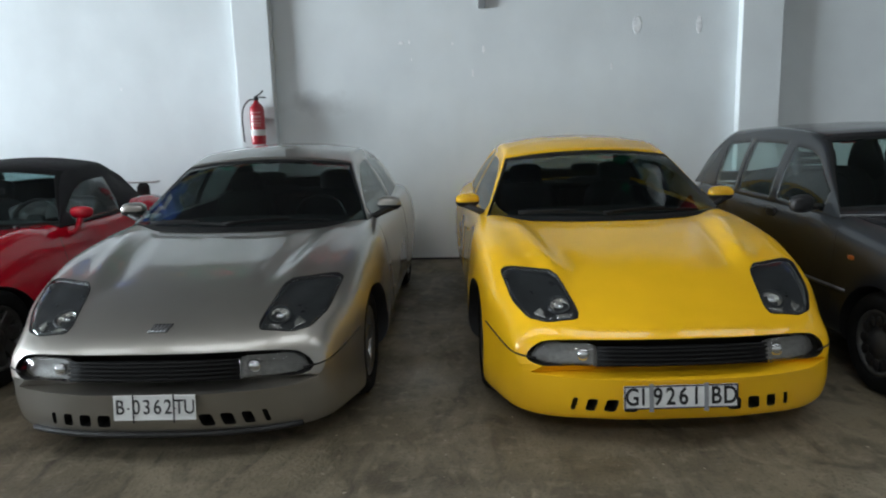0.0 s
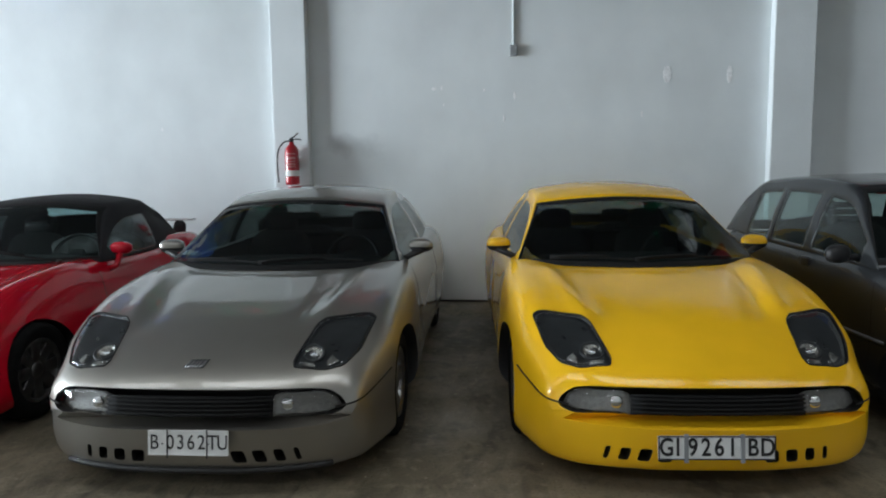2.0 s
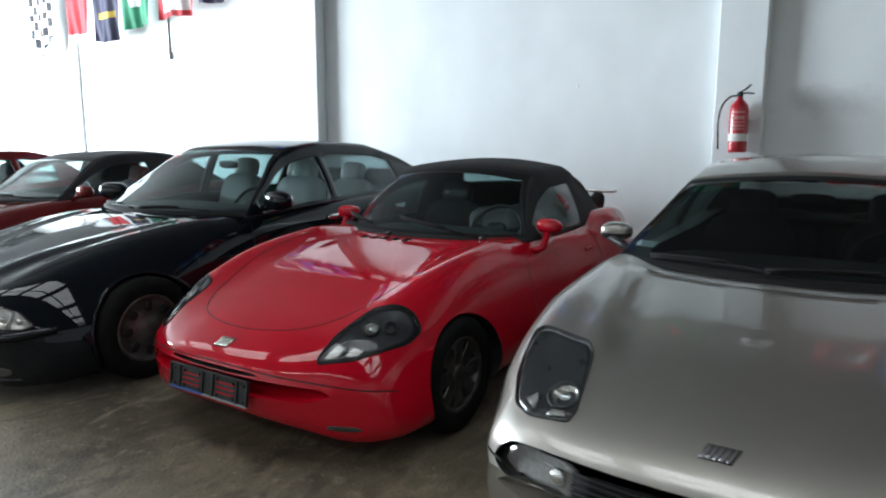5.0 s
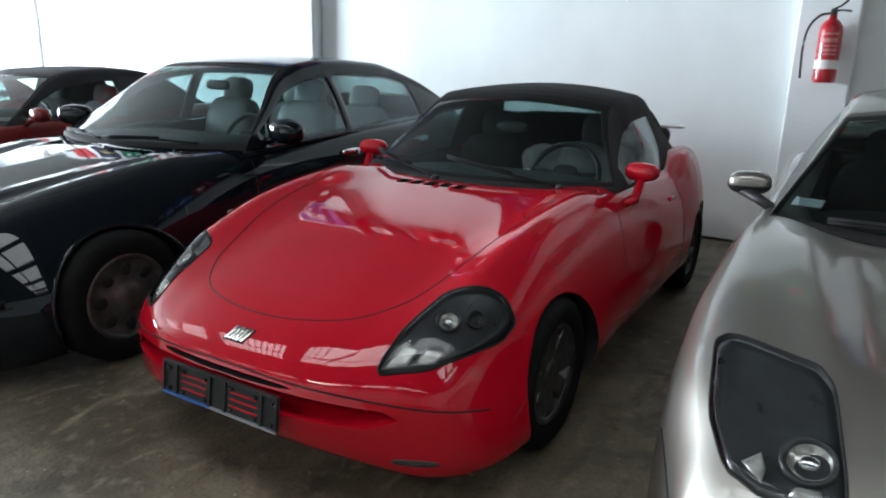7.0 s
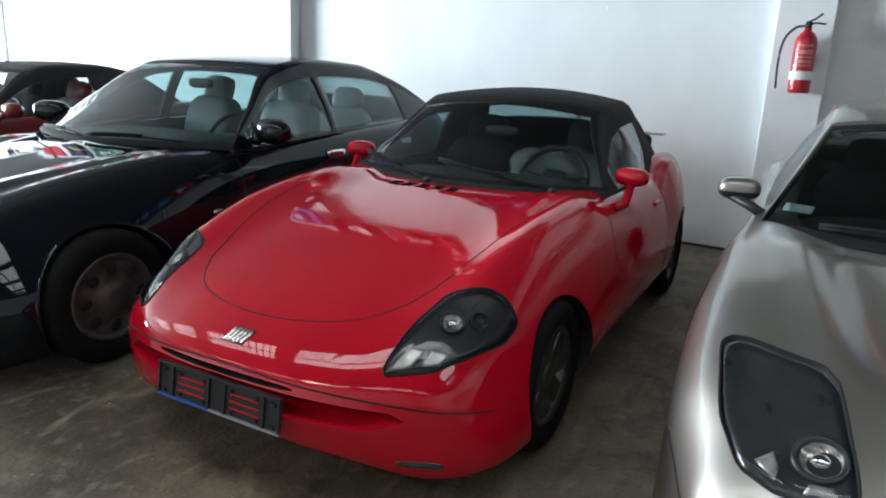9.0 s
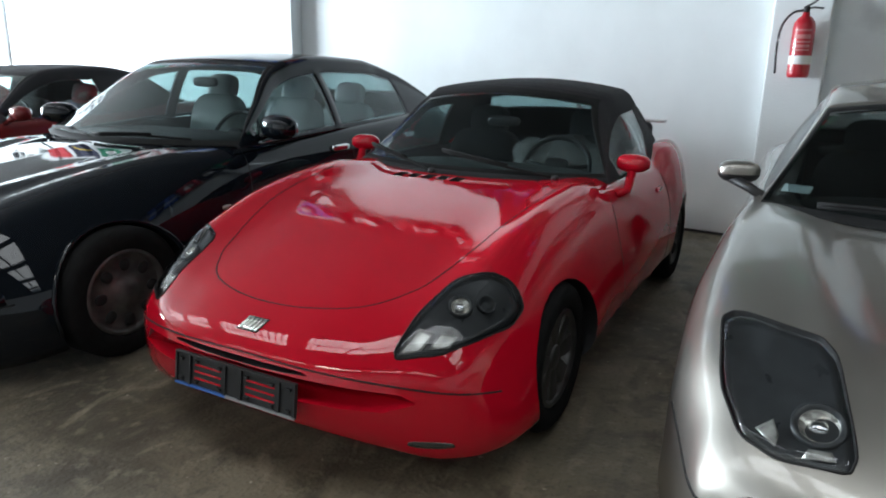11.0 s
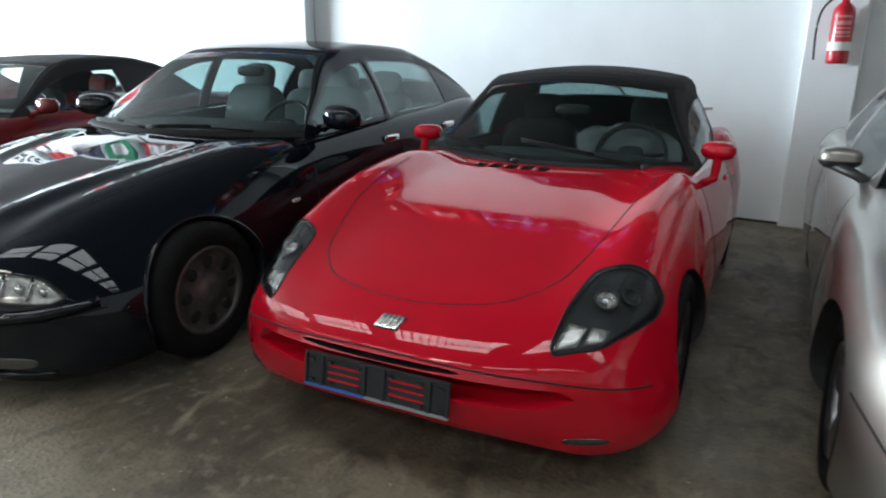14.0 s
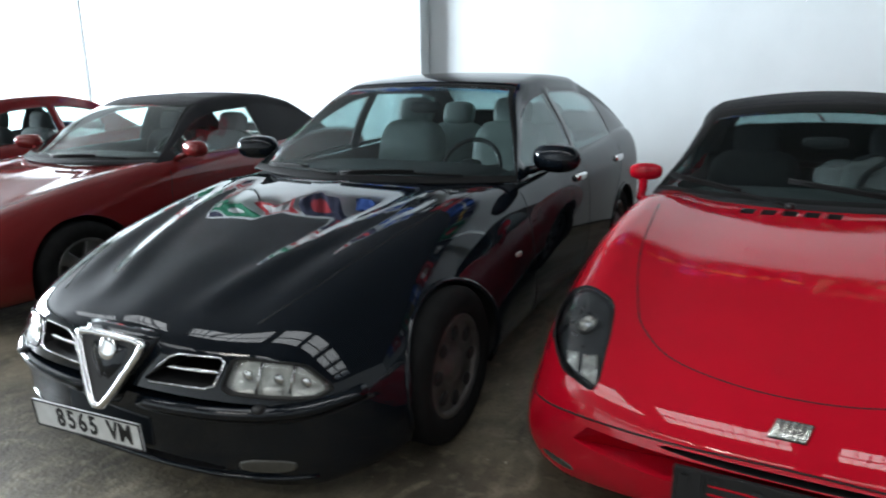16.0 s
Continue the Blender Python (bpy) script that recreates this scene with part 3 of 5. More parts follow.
bm = bmesh.new()
bmesh.ops.create_grid(bm, x_segments=2, y_segments=2, size=1)
for v in bm.verts:
    v.co = Vector((-5.5 + v.co.x * 15.5, 2.5 + v.co.y * 9.5, 0))
tagged(part("floor", bm, M_FLOOR, smooth=False), "worn brown-grey concrete floor with oil stains", "floor", kind="structure")
slab("wall_north", -21.5, 11, 0, 0.25, 0, 5.2, M_WALL_PATCH, "whitewashed plaster wall behind the parked cars", WALL)
# east and south walls stay unseen, added to close the hall and bounce light
slab("wall_east", X1, X1 + 0.25, YB - 0.25, 8, 0, 5.2, M_WALL_BOUNCE, "unseen side wall, its grey set for bounced light")
# west wall with the wide daylight doorway
bm = bmesh.new()
box_bm(X0 - 0.25, X0, YB - 0.25, 0.6, 0, 5.2, bm)
box_bm(X0 - 0.25, X0, 6.6, 10.5, 0, 5.2, bm)
box_bm(X0 - 0.25, X0, 0.6, 6.6, 3.8, 5.2, bm)
tagged(part("wall_west", bm, M_WALL, smooth=False), "white end wall with a wide open doorway", "wall", kind="structure")
slab("wall_south", X0, X1, YB - 0.25, YB, 0, 5.2, M_WALL_BOUNCE, "unseen wall behind the walker, its grey set for bounced light")
# sheet ceiling with a strip of roof lights
STRIPS, LW, LG = ((-3.3, -2.2), (1.65, 2.75)), 2.2, 0.55
edges = [-14.0 + i * (LW + LG) for i in range(8)]
bm = bmesh.new()
bands = [YB] + [y for strip in STRIPS for y in strip] + [10.5]
for y0, y1 in zip(bands[::2], bands[1::2]):
    box_bm(X0, X1, y0, y1, H, H + 0.15, bm)
for y0, y1 in STRIPS:
    box_bm(X0, edges[0], y0, y1, H, H + 0.15, bm)
    for e in edges:
        box_bm(e + LW, e + LW + LG if e < edges[-1] else X1, y0, y1, H, H + 0.15, bm)
tagged(part("ceiling", bm, M_CEIL, smooth=False), "dark sheet ceiling with two strips of roof lights", "ceiling", kind="structure")
for y0, y1 in STRIPS:
    for e in edges:
        win = empty("window_1", pose(e, y0, H), "roof light with thin glazing bars", "window", "roof lights")
        tagged(win, kind="structure")
        for i in range(1, 12):
            part("glazing_bar", box_bm(i * LW / 12 - 0.012, i * LW / 12 + 0.012, 0, y1 - y0, 0.03, 0.06), M_FRAME, win, smooth=False)
        part("purlin", box_bm(0, LW, 0.50, 0.58, -0.02, 0.028), M_FRAME, win, smooth=False)


def pilaster(x, w, d=0.16):
    bm = box_bm(x - w / 2, x + w / 2, -d, 0.0, 0, 5.2)
    ob = part("pilaster", bm, M_WALL, smooth=False, mods=bevelled(0.012))
    ob.matrix_world = WALL
    tagged(ob, "white plastered wall pilaster", "pilaster", "pilasters along the wall", "structure")


for px, pd in ((-14.64, 0.06), (-7.70, 0.17), (-2.06, 0.12), (3.42, 0.14)):
    pilaster(px, 0.42, pd)


# ---- cars ----
def plate_pose(y, z, tilt=-6):
    return pose(0, y, z, tilt)


def headlamp(car, put, axis, outline, lens_mat, bulbs, trims=(), name="headlight"):
    """Covered lamp: pane on the skin over a pocket with reflectors."""
    hl = part(name, skin_patch(put, axis, outline, 0.003, 0.004, 0.014), lens_mat, car, "glass headlight cover")
    hl.visible_shadow = False
    o = [Vector(p) for p in outline]
    part("seal", tube([put(axis, p[0], p[1], 0.001)[0] for p in o], 0.0032, 6, closed=True), M_GROOVE, hl)
    part("housing", skin_patch(put, axis, outline, -0.016, -0.016, 0.02), M_HOUSING, hl, "dark lamp housing")
    for k, (x, y, r) in enumerate(bulbs):
        p, n = put(axis, x, y, -0.012)
        tilt = n.lerp(Vector((0, -1, 0.1)), 0.16).normalized().to_track_quat("X", "Z").to_matrix().to_4x4()
        part("bezel", lathe([(r * 1.15, -0.02), (r * 1.15, 0.0), (r, 0.003), (r * 0.84, -0.006)], Matrix.Translation(p) @ tilt, 24), M_HOUSING, hl)
        part("reflector", lathe([(r * 0.84, -0.006), (r * 0.6, -0.016), (r * 0.3, -0.02), (0.0, -0.021)], Matrix.Translation(p) @ tilt, 24), M_BOWL if k == 0 else M_HOUSING, hl, "round lamp bowl")
        if k == 0:
            part("bulb", blob(r * 0.22, r * 0.42, r * 0.36, Matrix.Translation(p) @ tilt @ Matrix.Translation((-0.014, 0, 0)), 0.9, 8), M_CHROME, hl)
    for outline_ in trims:
        part("lamp_trim", skin_patch(put, axis, outline_, -0.012, 0.0, 0.004, 3), M_LAMP_BRIGHT, hl, "silvered lower trim")
    return hl


def striped_badge(car, put, y, depth, bars):
    """Slanted parallelogram of five bars on a dark ground."""
    b = part("badge", skin_patch(put, "top", [(-0.052, y), (0.036, y), (0.052, y + depth), (-0.036, y + depth)], 0.002, 0.0, 0.006, 3), M_GROOVE, car, "small badge of slanted metal bars")
    for k in range(5):
        x = -0.048 + k * 0.017
        part("bar", skin_patch(put, "top", [(x, y + 0.003), (x + 0.012, y + 0.003), (x + 0.027, y + depth - 0.003), (x + 0.015, y + depth - 0.003)], 0.004, 0.0, 0.003, 2), bars, b)


def coupe(m, material, label, plate):
    car = empty("car", m, label, "car", "parked cars")
    st = [
        (0.00, 0.33, 0.35, 0.37, 0.39, 0.70, 0.68),
        (0.02, 0.20, 0.33, 0.45, 0.47, 0.73, 0.70),
        (0.06, 0.115, 0.33, 0.50, 0.525, 0.77, 0.70),
        (0.15, 0.095, 0.34, 0.56, 0.585, 0.81, 0.71),
        (0.35, 0.095, 0.37, 0.66, 0.675, 0.878, 0.775),
        (0.55, 0.11, 0.40, 0.73, 0.745, 0.900, 0.80),
        (0.85, 0.15, 0.42, 0.80, 0.815, 0.908, 0.82),
        (1.25, 0.16, 0.45, 0.85, 0.885, 0.904, 0.82),
        (1.70, 0.16, 0.50, 0.885, 0.90, 0.894, 0.80),
        (2.60, 0.16, 0.52, 0.91, 0.92, 0.893, 0.815),
        (3.40, 0.18, 0.62, 0.95, 0.97, 0.925, 0.83),
        (4.05, 0.22, 0.60, 0.93, 0.95, 0.84, 0.72),
        (4.22, 0.32, 0.60, 0.78, 0.80, 0.77, 0.66),
        (4.25, 0.56, 0.57, 0.58, 0.59, 0.75, 0.64),
    ]
    bm = car_body(st, 0.30, 0.88, 2.0, ridges=[(0.026, 0.055, [(0.49, 0.52), (0.54, 0.80), (0.62, 1.25)]), (-0.012, 0.05, [(0.38, 0.52), (0.44, 0.80), (0.50, 1.2)])])
    put = caster(bm)
    lampo = rounded([(0.49, 0.52), (0.765, 0.62), (0.725, 0.38), (0.66, 0.245), (0.58, 0.19), (0.425, 0.175)], 3, 0.13)
    fog = rounded([(0.385, 0.368), (0.60, 0.372), (0.685, 0.395), (0.655, 0.455), (0.60, 0.492), (0.385, 0.503)], 3, 0.12)
    # things that lie on the skin
    lamps = []
    for s in (1, -1):
        o = [(s * p.x, p.y) for p in lampo]
        lamps.append(headlamp(car, put, "top", o, M_LENS_SMOKE, [(s * 0.508, 0.285, 0.050)], [[(s * 0.47, 0.205), (s * 0.535, 0.205), (s * 0.525, 0.225), (s * 0.48, 0.225)], [(s * 0.59, 0.225), (s * 0.635, 0.265), (s * 0.60, 0.285), (s * 0.585, 0.25)]]))
        f = part("side_lamp", skin_patch(put, "front", [(s * p.x, p.y) for p in fog], -0.012, 0.006, 0.01), M_LENS, car, "clear glass side lamp")
        part("reflector", blob(0.030, 0.02, 0.030, Matrix.Translation(put("front", s * 0.445, 0.435, -0.045)[0]), 0.9, 8), M_CHROME, f)
        part("reflector", skin_patch(put, "front", [(s * p.x, p.y) for p in fog], -0.045, -0.01, 0.02), M_LAMP_BACK, f)
        part("bumper_gap", skin_line(put, "right" if s > 0 else "left", [(0.13, 0.402), (0.22, 0.414), (0.36, 0.442), (0.49, 0.48)], 0.005), M_GROOVE, car)
        part("door_gap", skin_line(put, "right" if s > 0 else "left", [(1.55, 0.86), (1.50, 0.6), (1.62, 0.25)], 0.003), M_GROOVE, car)
        part("door_gap", skin_line(put, "right" if s > 0 else "left", [(2.75, 0.86), (2.80, 0.6), (2.72, 0.25)], 0.003), M_GROOVE, car)
    grille = part("grille", skin_patch(put, "front", rounded([(-0.385, 0.37), (0.385, 0.37), (0.385, 0.488), (-0.385, 0.488)], 2, 0.1), -0.035, 0, 0.01), M_WIPER, car, "black slatted grille")
    for k in range(6):
        z = 0.382 + k * 0.0185
        part("slat", tube([put("front", -0.38 + 0.76 * i / 12, z, -0.02)[0] for i in range(13)], 0.0055, 6), M_WIPER, grille)
    if plate == "B":
        part("front_lip", tube([put("front", -0.62 + 1.24 * i / 20, 0.14, 0.0)[0] + Vector((0, 0, -0.016)) for i in range(21)], 0.015, 6), M_PLASTIC, car, "black plastic front lip")
    # cut the openings
    body = part("body", bm, [material, M_PLASTIC], car)
    c = bmesh.new()
    for s in (1, -1):
        prism([(s * p.x, p.y) for p in lampo], "z", 0.47, 1.2, c)
        for ya in (0.81, 3.40):
            prism([(ya + 0.328 * math.cos(a), 0.30 + 0.328 * math.sin(a)) for a in [i * math.pi / 18 for i in range(36)]], "x", s * 0.60, s * 1.2, c)
    carve(body, c)
    c = bmesh.new()
    for s in (1, -1):
        for x, w in ((0.235, 0.030), (0.325, 0.027), (0.41, 0.022), (0.485, 0.011)):
            prism(rounded([(s * x - w, 0.165), (s * x + w, 0.165), (s * (x - 0.012) + w, 0.230), (s * (x - 0.012) - w, 0.230)], 2, 0.15), "y", -0.5, 0.19, c)
    mouth = [(-0.69, 0.402), (-0.66, 0.377), (-0.58, 0.367), (-0.3, 0.362), (0.3, 0.362), (0.58, 0.367), (0.66, 0.377), (0.69, 0.402), (0.665, 0.45), (0.60, 0.495), (0.3, 0.507), (-0.3, 0.507), (-0.60, 0.495), (-0.665, 0.45)]
    prism(rounded(mouth, 2), "y", -0.5, 0.30, c)
    carve(body, c)
    c = bmesh.new()
    prism([(-0.62, 1.48), (-0.3, 1.30), (0, 1.25), (0.3, 1.30), (0.62, 1.48), (0.66, 1.7), (0.66, 3.5), (-0.66, 3.5), (-0.66, 1.7)], "z", 0.3, 1.3, c)
    carve(body, c)
    gh = greenhouse(0.050, 0.28, [(1.20, 0.875, 0.885, 0.775, 0.57), (1.60, 0.88, 1.06, 0.785, 0.57), (2.05, 0.885, 1.268, 0.795, 0.585), (2.3, 0.89, 1.332, 0.795, 0.59), (2.65, 0.90, 1.353, 0.80, 0.59), (3.2, 0.93, 1.305, 0.79, 0.55), (3.8, 0.95, 1.05, 0.72, 0.51), (4.05, 0.95, 0.96, 0.66, 0.50)],
                    (1.22, 2.03), [(1.42, 2.55), (2.62, 3.2)], (2.92, 3.8), 0.43, pillar=0.06)
    cabin_parts(car, gh, M_GLASS_DARK, material, back_mat=M_LENS)
    part("dashboard", blob(0.68, 0.27, 0.11, pose(0, 1.66, 0.80), 0.5), M_INTERIOR, car)
    part("parcel_shelf", blob(0.6, 0.3, 0.03, pose(0, 3.5, 0.93), 0.4), M_INTERIOR, car)
    for s in (1, -1):
        seat(car, s * 0.36, 2.2, 0.38, M_SEAT_GREY)
        seat(car, s * 0.30, 2.95, 0.36, M_SEAT_GREY, head=False)
        door_mirror(car, s, 0.875, 1.76, 0.978, 0.165, 0.098, 0.115, material, [(0.76, 1.66, 0.89), (0.82, 1.69, 0.92), (0.90, 1.73, 0.95)], M_PLASTIC)
        for ya in (0.81, 3.40):
            wheel(car, s * 0.85, ya, 0.30, 0.2)
    steering_wheel(car, 0.36, 1.95, 0.86)
    gy = lambda x, t: Vector((x, 1.20 + 0.28 * (abs(x) / 0.775) ** 2 * (1 - t / 0.95) + 0.9 * t - 0.012, 0.90 + 0.385 * t * 1.05 + 0.012))
    wiper(car, [gy(0.55 - 0.62 * i / 8, 0.03 + 0.035 * math.sin(i / 8 * math.pi)) for i in range(9)])
    wiper(car, [gy(-0.02 - 0.55 * i / 8, 0.03 + 0.03 * math.sin(i / 8 * math.pi)) for i in range(9)])
    part("rear_view_mirror", blob(0.10, 0.02, 0.03, pose(0, 2.08, 1.17), 0.6, 8), M_PLASTIC, car)
    if plate == "B":
        striped_badge(car, put, 0.14, 0.05, M_ALLOY_DARK)
    if plate == "B":
        number_plate(car, [("B", -0.150, 0.066, 0.04), ("0362", -0.010, 0.066, 0.046), ("TU", 0.130, 0.066, 0.044), ("-", -0.114, 0.036, 0.04), ("-", 0.088, 0.036, 0.04)], 0.355, 0.112, pose(0.03, -0.022, 0.285, -6), (-0.092, 0.084), 0.0025, M_PLASTIC, M_PLATE, 0.0)
        st_ = part("sticker", box_bm(-0.05, 0.05, -0.001, 0.001, -0.024, 0.024), M_STICKER, car, "pale inspection sticker inside the windscreen", smooth=False)
        st_.matrix_local = pose(-0.645, 1.545, 0.955, -62, 0, -14)
    else:
        number_plate(car, [("G", -0.214, 0.078, 0.05), ("I", -0.166, 0.078, 0.05), ("9261", -0.018, 0.078, 0.056), ("BD", 0.184, 0.078, 0.062)], 0.50, 0.106, plate_pose(-0.016, 0.258) @ pose(-0.03, 0, 0), (-0.130, 0.110))
    return car


def spread(wide, long):
    return Matrix.Diagonal((wide, long, 1, 1))


coupe(pose(-1.335, 2.885, 0, 0, 0, -1.8) @ spread(1.04, 1.07), M_SILVER, "silver-grey two-door coupe parked nose out on concrete", "B")
coupe(pose(1.08, 2.895, 0, 0, 0, 0) @ spread(1.025, 1.07), M_YELLOW, "bright yellow two-door coupe parked nose out on concrete", "G")


def roadster(m):
    car = empty("car", m, "glossy red small roadster with closed black canvas hood", "car", "parked cars")
    st = [
        (0.00, 0.335, 0.365, 0.395, 0.42, 0.60, 0.58),
        (0.015, 0.235, 0.33, 0.44, 0.46, 0.70, 0.62),
        (0.055, 0.165, 0.31, 0.485, 0.502, 0.775, 0.64),
        (0.11, 0.13, 0.30, 0.525, 0.540, 0.805, 0.655),
        (0.20, 0.12, 0.30, 0.578, 0.592, 0.835, 0.675),
        (0.45, 0.13, 0.33, 0.665, 0.665, 0.865, 0.72),
        (0.80, 0.14, 0.38, 0.765, 0.76, 0.868, 0.72),
        (1.20, 0.17, 0.45, 0.825, 0.825, 0.858, 0.715),
        (1.60, 0.17, 0.48, 0.85, 0.87, 0.848, 0.71),
        (2.60, 0.17, 0.50, 0.85, 0.87, 0.852, 0.72),
        (3.10, 0.20, 0.52, 0.89, 0.88, 0.865, 0.74),
        (3.70, 0.26, 0.55, 0.82, 0.84, 0.78, 0.66),
        (3.90, 0.38, 0.55, 0.70, 0.72, 0.73, 0.60),
        (3.916, 0.52, 0.53, 0.54, 0.55, 0.70, 0.58),
    ]
    bm = car_body(st, 0.30, 0.84, 1.8, ridges=[(0.03, 0.10, [(0.64, 0.45), (0.67, 0.85), (0.69, 1.5)]), (0.055, 0.14, [(0.70, 2.75), (0.74, 3.1), (0.70, 3.5)])], power=2.6)
    put = caster(bm)
    for v in bm.verts:
        if v.co.y < 0.5 and v.co.z < 0.3:
            v.co.z += 0.07 * max(0.0, 1 - (v.co.x / 0.62) ** 2) * max(0.0, (0.3 - v.co.z) / 0.17)
    put = caster(bm)
    lampo = rounded([(0.51, 0.12), (0.64, 0.21), (0.71, 0.33), (0.765, 0.465), (0.775, 0.55), (0.735, 0.555), (0.655, 0.515), (0.555, 0.465), (0.525, 0.31)], 3, 0.16)
    for s in (1, -1):
        headlamp(car, put, "top", [(s * p.x, p.y) for p in lampo], M_LENS_SMOKE, [(s * 0.625, 0.37, 0.036), (s * 0.695, 0.43, 0.028)], [[(s * 0.525, 0.15), (s * 0.585, 0.19), (s * 0.60, 0.25), (s * 0.545, 0.24)], [(s * 0.605, 0.205), (s * 0.655, 0.25), (s * 0.665, 0.29), (s * 0.615, 0.26)]])
        part("fog_lamp", skin_patch(put, "front", rounded([(s * 0.57, 0.205), (s * 0.70, 0.195), (s * 0.70, 0.222), (s * 0.58, 0.235)], 3), 0.001, 0.003), M_FOG, car, "clear fog lamp in the bumper")
        part("door_gap", skin_line(put, "right" if s > 0 else "left", [(1.62, 0.80), (1.58, 0.6), (1.66, 0.25)], 0.003), M_GROOVE, car)
        part("door_gap", skin_line(put, "right" if s > 0 else "left", [(2.65, 0.80), (2.68, 0.6), (2.60, 0.25)], 0.003), M_GROOVE, car)
        part("door_handle", blob(0.012, 0.07, 0.016, Matrix.Translation(put("right" if s > 0 else "left", 2.50, 0.72, 0.0)[0]), 0.6, 8), M_RED, car)
    part("bonnet_gap", skin_line(put, "top", [(-0.60, 1.30), (-0.555, 0.80), (-0.485, 0.485), (-0.43, 0.36), (-0.33, 0.25), (-0.18, 0.19), (0, 0.17), (0.18, 0.19), (0.33, 0.25), (0.43, 0.36), (0.485, 0.485), (0.555, 0.80), (0.60, 1.30)], 0.003), M_GROOVE, car)
    part("bumper_gap", skin_line(put, "front", [(-0.79, 0.365), (-0.73, 0.385), (-0.58, 0.418), (-0.36, 0.44), (0, 0.455), (0.36, 0.44), (0.58, 0.418), (0.73, 0.385), (0.79, 0.365)], 0.0038), M_GROOVE, car)
    body = part("body", bm, [M_RED, M_PLASTIC], car)
    c = bmesh.new()
    for s in (1, -1):
        prism([(s * p.x, p.y) for p in lampo], "z", 0.46, 1.2, c)
        for ya in (0.83, 3.13):
            prism([(ya + 0.318 * math.cos(a), 0.295 + 0.318 * math.sin(a)) for a in [i * math.pi / 18 for i in range(36)]], "x", s * 0.55, s * 1.2, c)
    carve(body, c)
    c = bmesh.new()
    prism(rounded([(-0.33, 0.422), (0.30, 0.422), (0.24, 0.441), (-0.27, 0.441)], 2), "y", -0.5, 0.10, c)
    for k in range(5):
        x = -0.26 + 0.08 * k
        prism([(x - 0.027, 1.37), (x + 0.027, 1.37), (x + 0.036, 1.44), (x - 0.018, 1.44)], "z", 0.74, 1.1, c)
    prism([(-0.60, 1.72), (-0.3, 1.56), (0, 1.50), (0.3, 1.56), (0.60, 1.72), (0.64, 1.9), (0.64, 2.9), (-0.64, 2.9), (-0.64, 1.9)], "z", 0.3, 1.3, c)
    carve(body, c)
    gh = greenhouse(0.045, 0.25, [(1.46, 0.855, 0.865, 0.72, 0.56), (1.75, 0.855, 1.02, 0.72, 0.56), (2.08, 0.855, 1.232, 0.72, 0.585), (2.25, 0.855, 1.285, 0.72, 0.585), (2.6, 0.86, 1.298, 0.71, 0.575), (2.92, 0.87, 1.20, 0.69, 0.55), (3.15, 0.88, 0.93, 0.66, 0.52), (3.21, 0.88, 0.885, 0.65, 0.52)],
                    (1.48, 2.12), [(1.72, 2.58)], (2.88, 3.0), 0.37, pillar=0.10)
    cabin_parts(car, gh, M_GLASS_MID, M_FABRIC, roof_name="canvas_hood", shell_label="closed black canvas hood")
    part("dashboard", blob(0.62, 0.24, 0.10, pose(0, 1.86, 0.78), 0.5), M_DASH, car)
    for s in (1, -1):
        seat(car, s * 0.34, 2.2, 0.36, M_SEAT_GREY)
        door_mirror(car, s, 0.79, 1.86, 0.945, 0.165, 0.092, 0.11, M_RED, [(0.75, 1.74, 0.80), (0.79, 1.77, 0.82), (0.79, 1.81, 0.86), (0.795, 1.84, 0.92)])
        for ya in (0.83, 3.13):
            wheel(car, s * 0.825, ya, 0.298, 0.19, 8, M_RIM_DARK)
    steering_wheel(car, 0.34, 2.02, 0.86)
    number_bracket(car)
    striped_badge(car, put, 0.062, 0.050, M_BOWL)
    gy = lambda x, t: Vector((x, 1.46 + 0.25 * (abs(x) / 0.72) ** 2 * (1 - t / 0.9) + 0.62 * t - 0.012, 0.875 + 0.345 * t + 0.012))
    wiper(car, [gy(0.50 - 0.62 * i / 8, -0.02 + 0.24 * (i / 8) ** 0.8) for i in range(9)])
    wiper(car, [gy(-0.10 - 0.54 * i / 8, -0.02 + 0.20 * (i / 8) ** 0.8) for i in range(9)])
    for x in (0.50, -0.10):
        part("wiper_pivot", blob(0.018, 0.018, 0.014, Matrix.Translation(gy(x, -0.02)), 0.7, 8), M_PLASTIC, car)
    part("rear_view_mirror", blob(0.10, 0.02, 0.03, pose(0, 2.08, 1.10), 0.6, 8), M_PLASTIC, car)
    return car


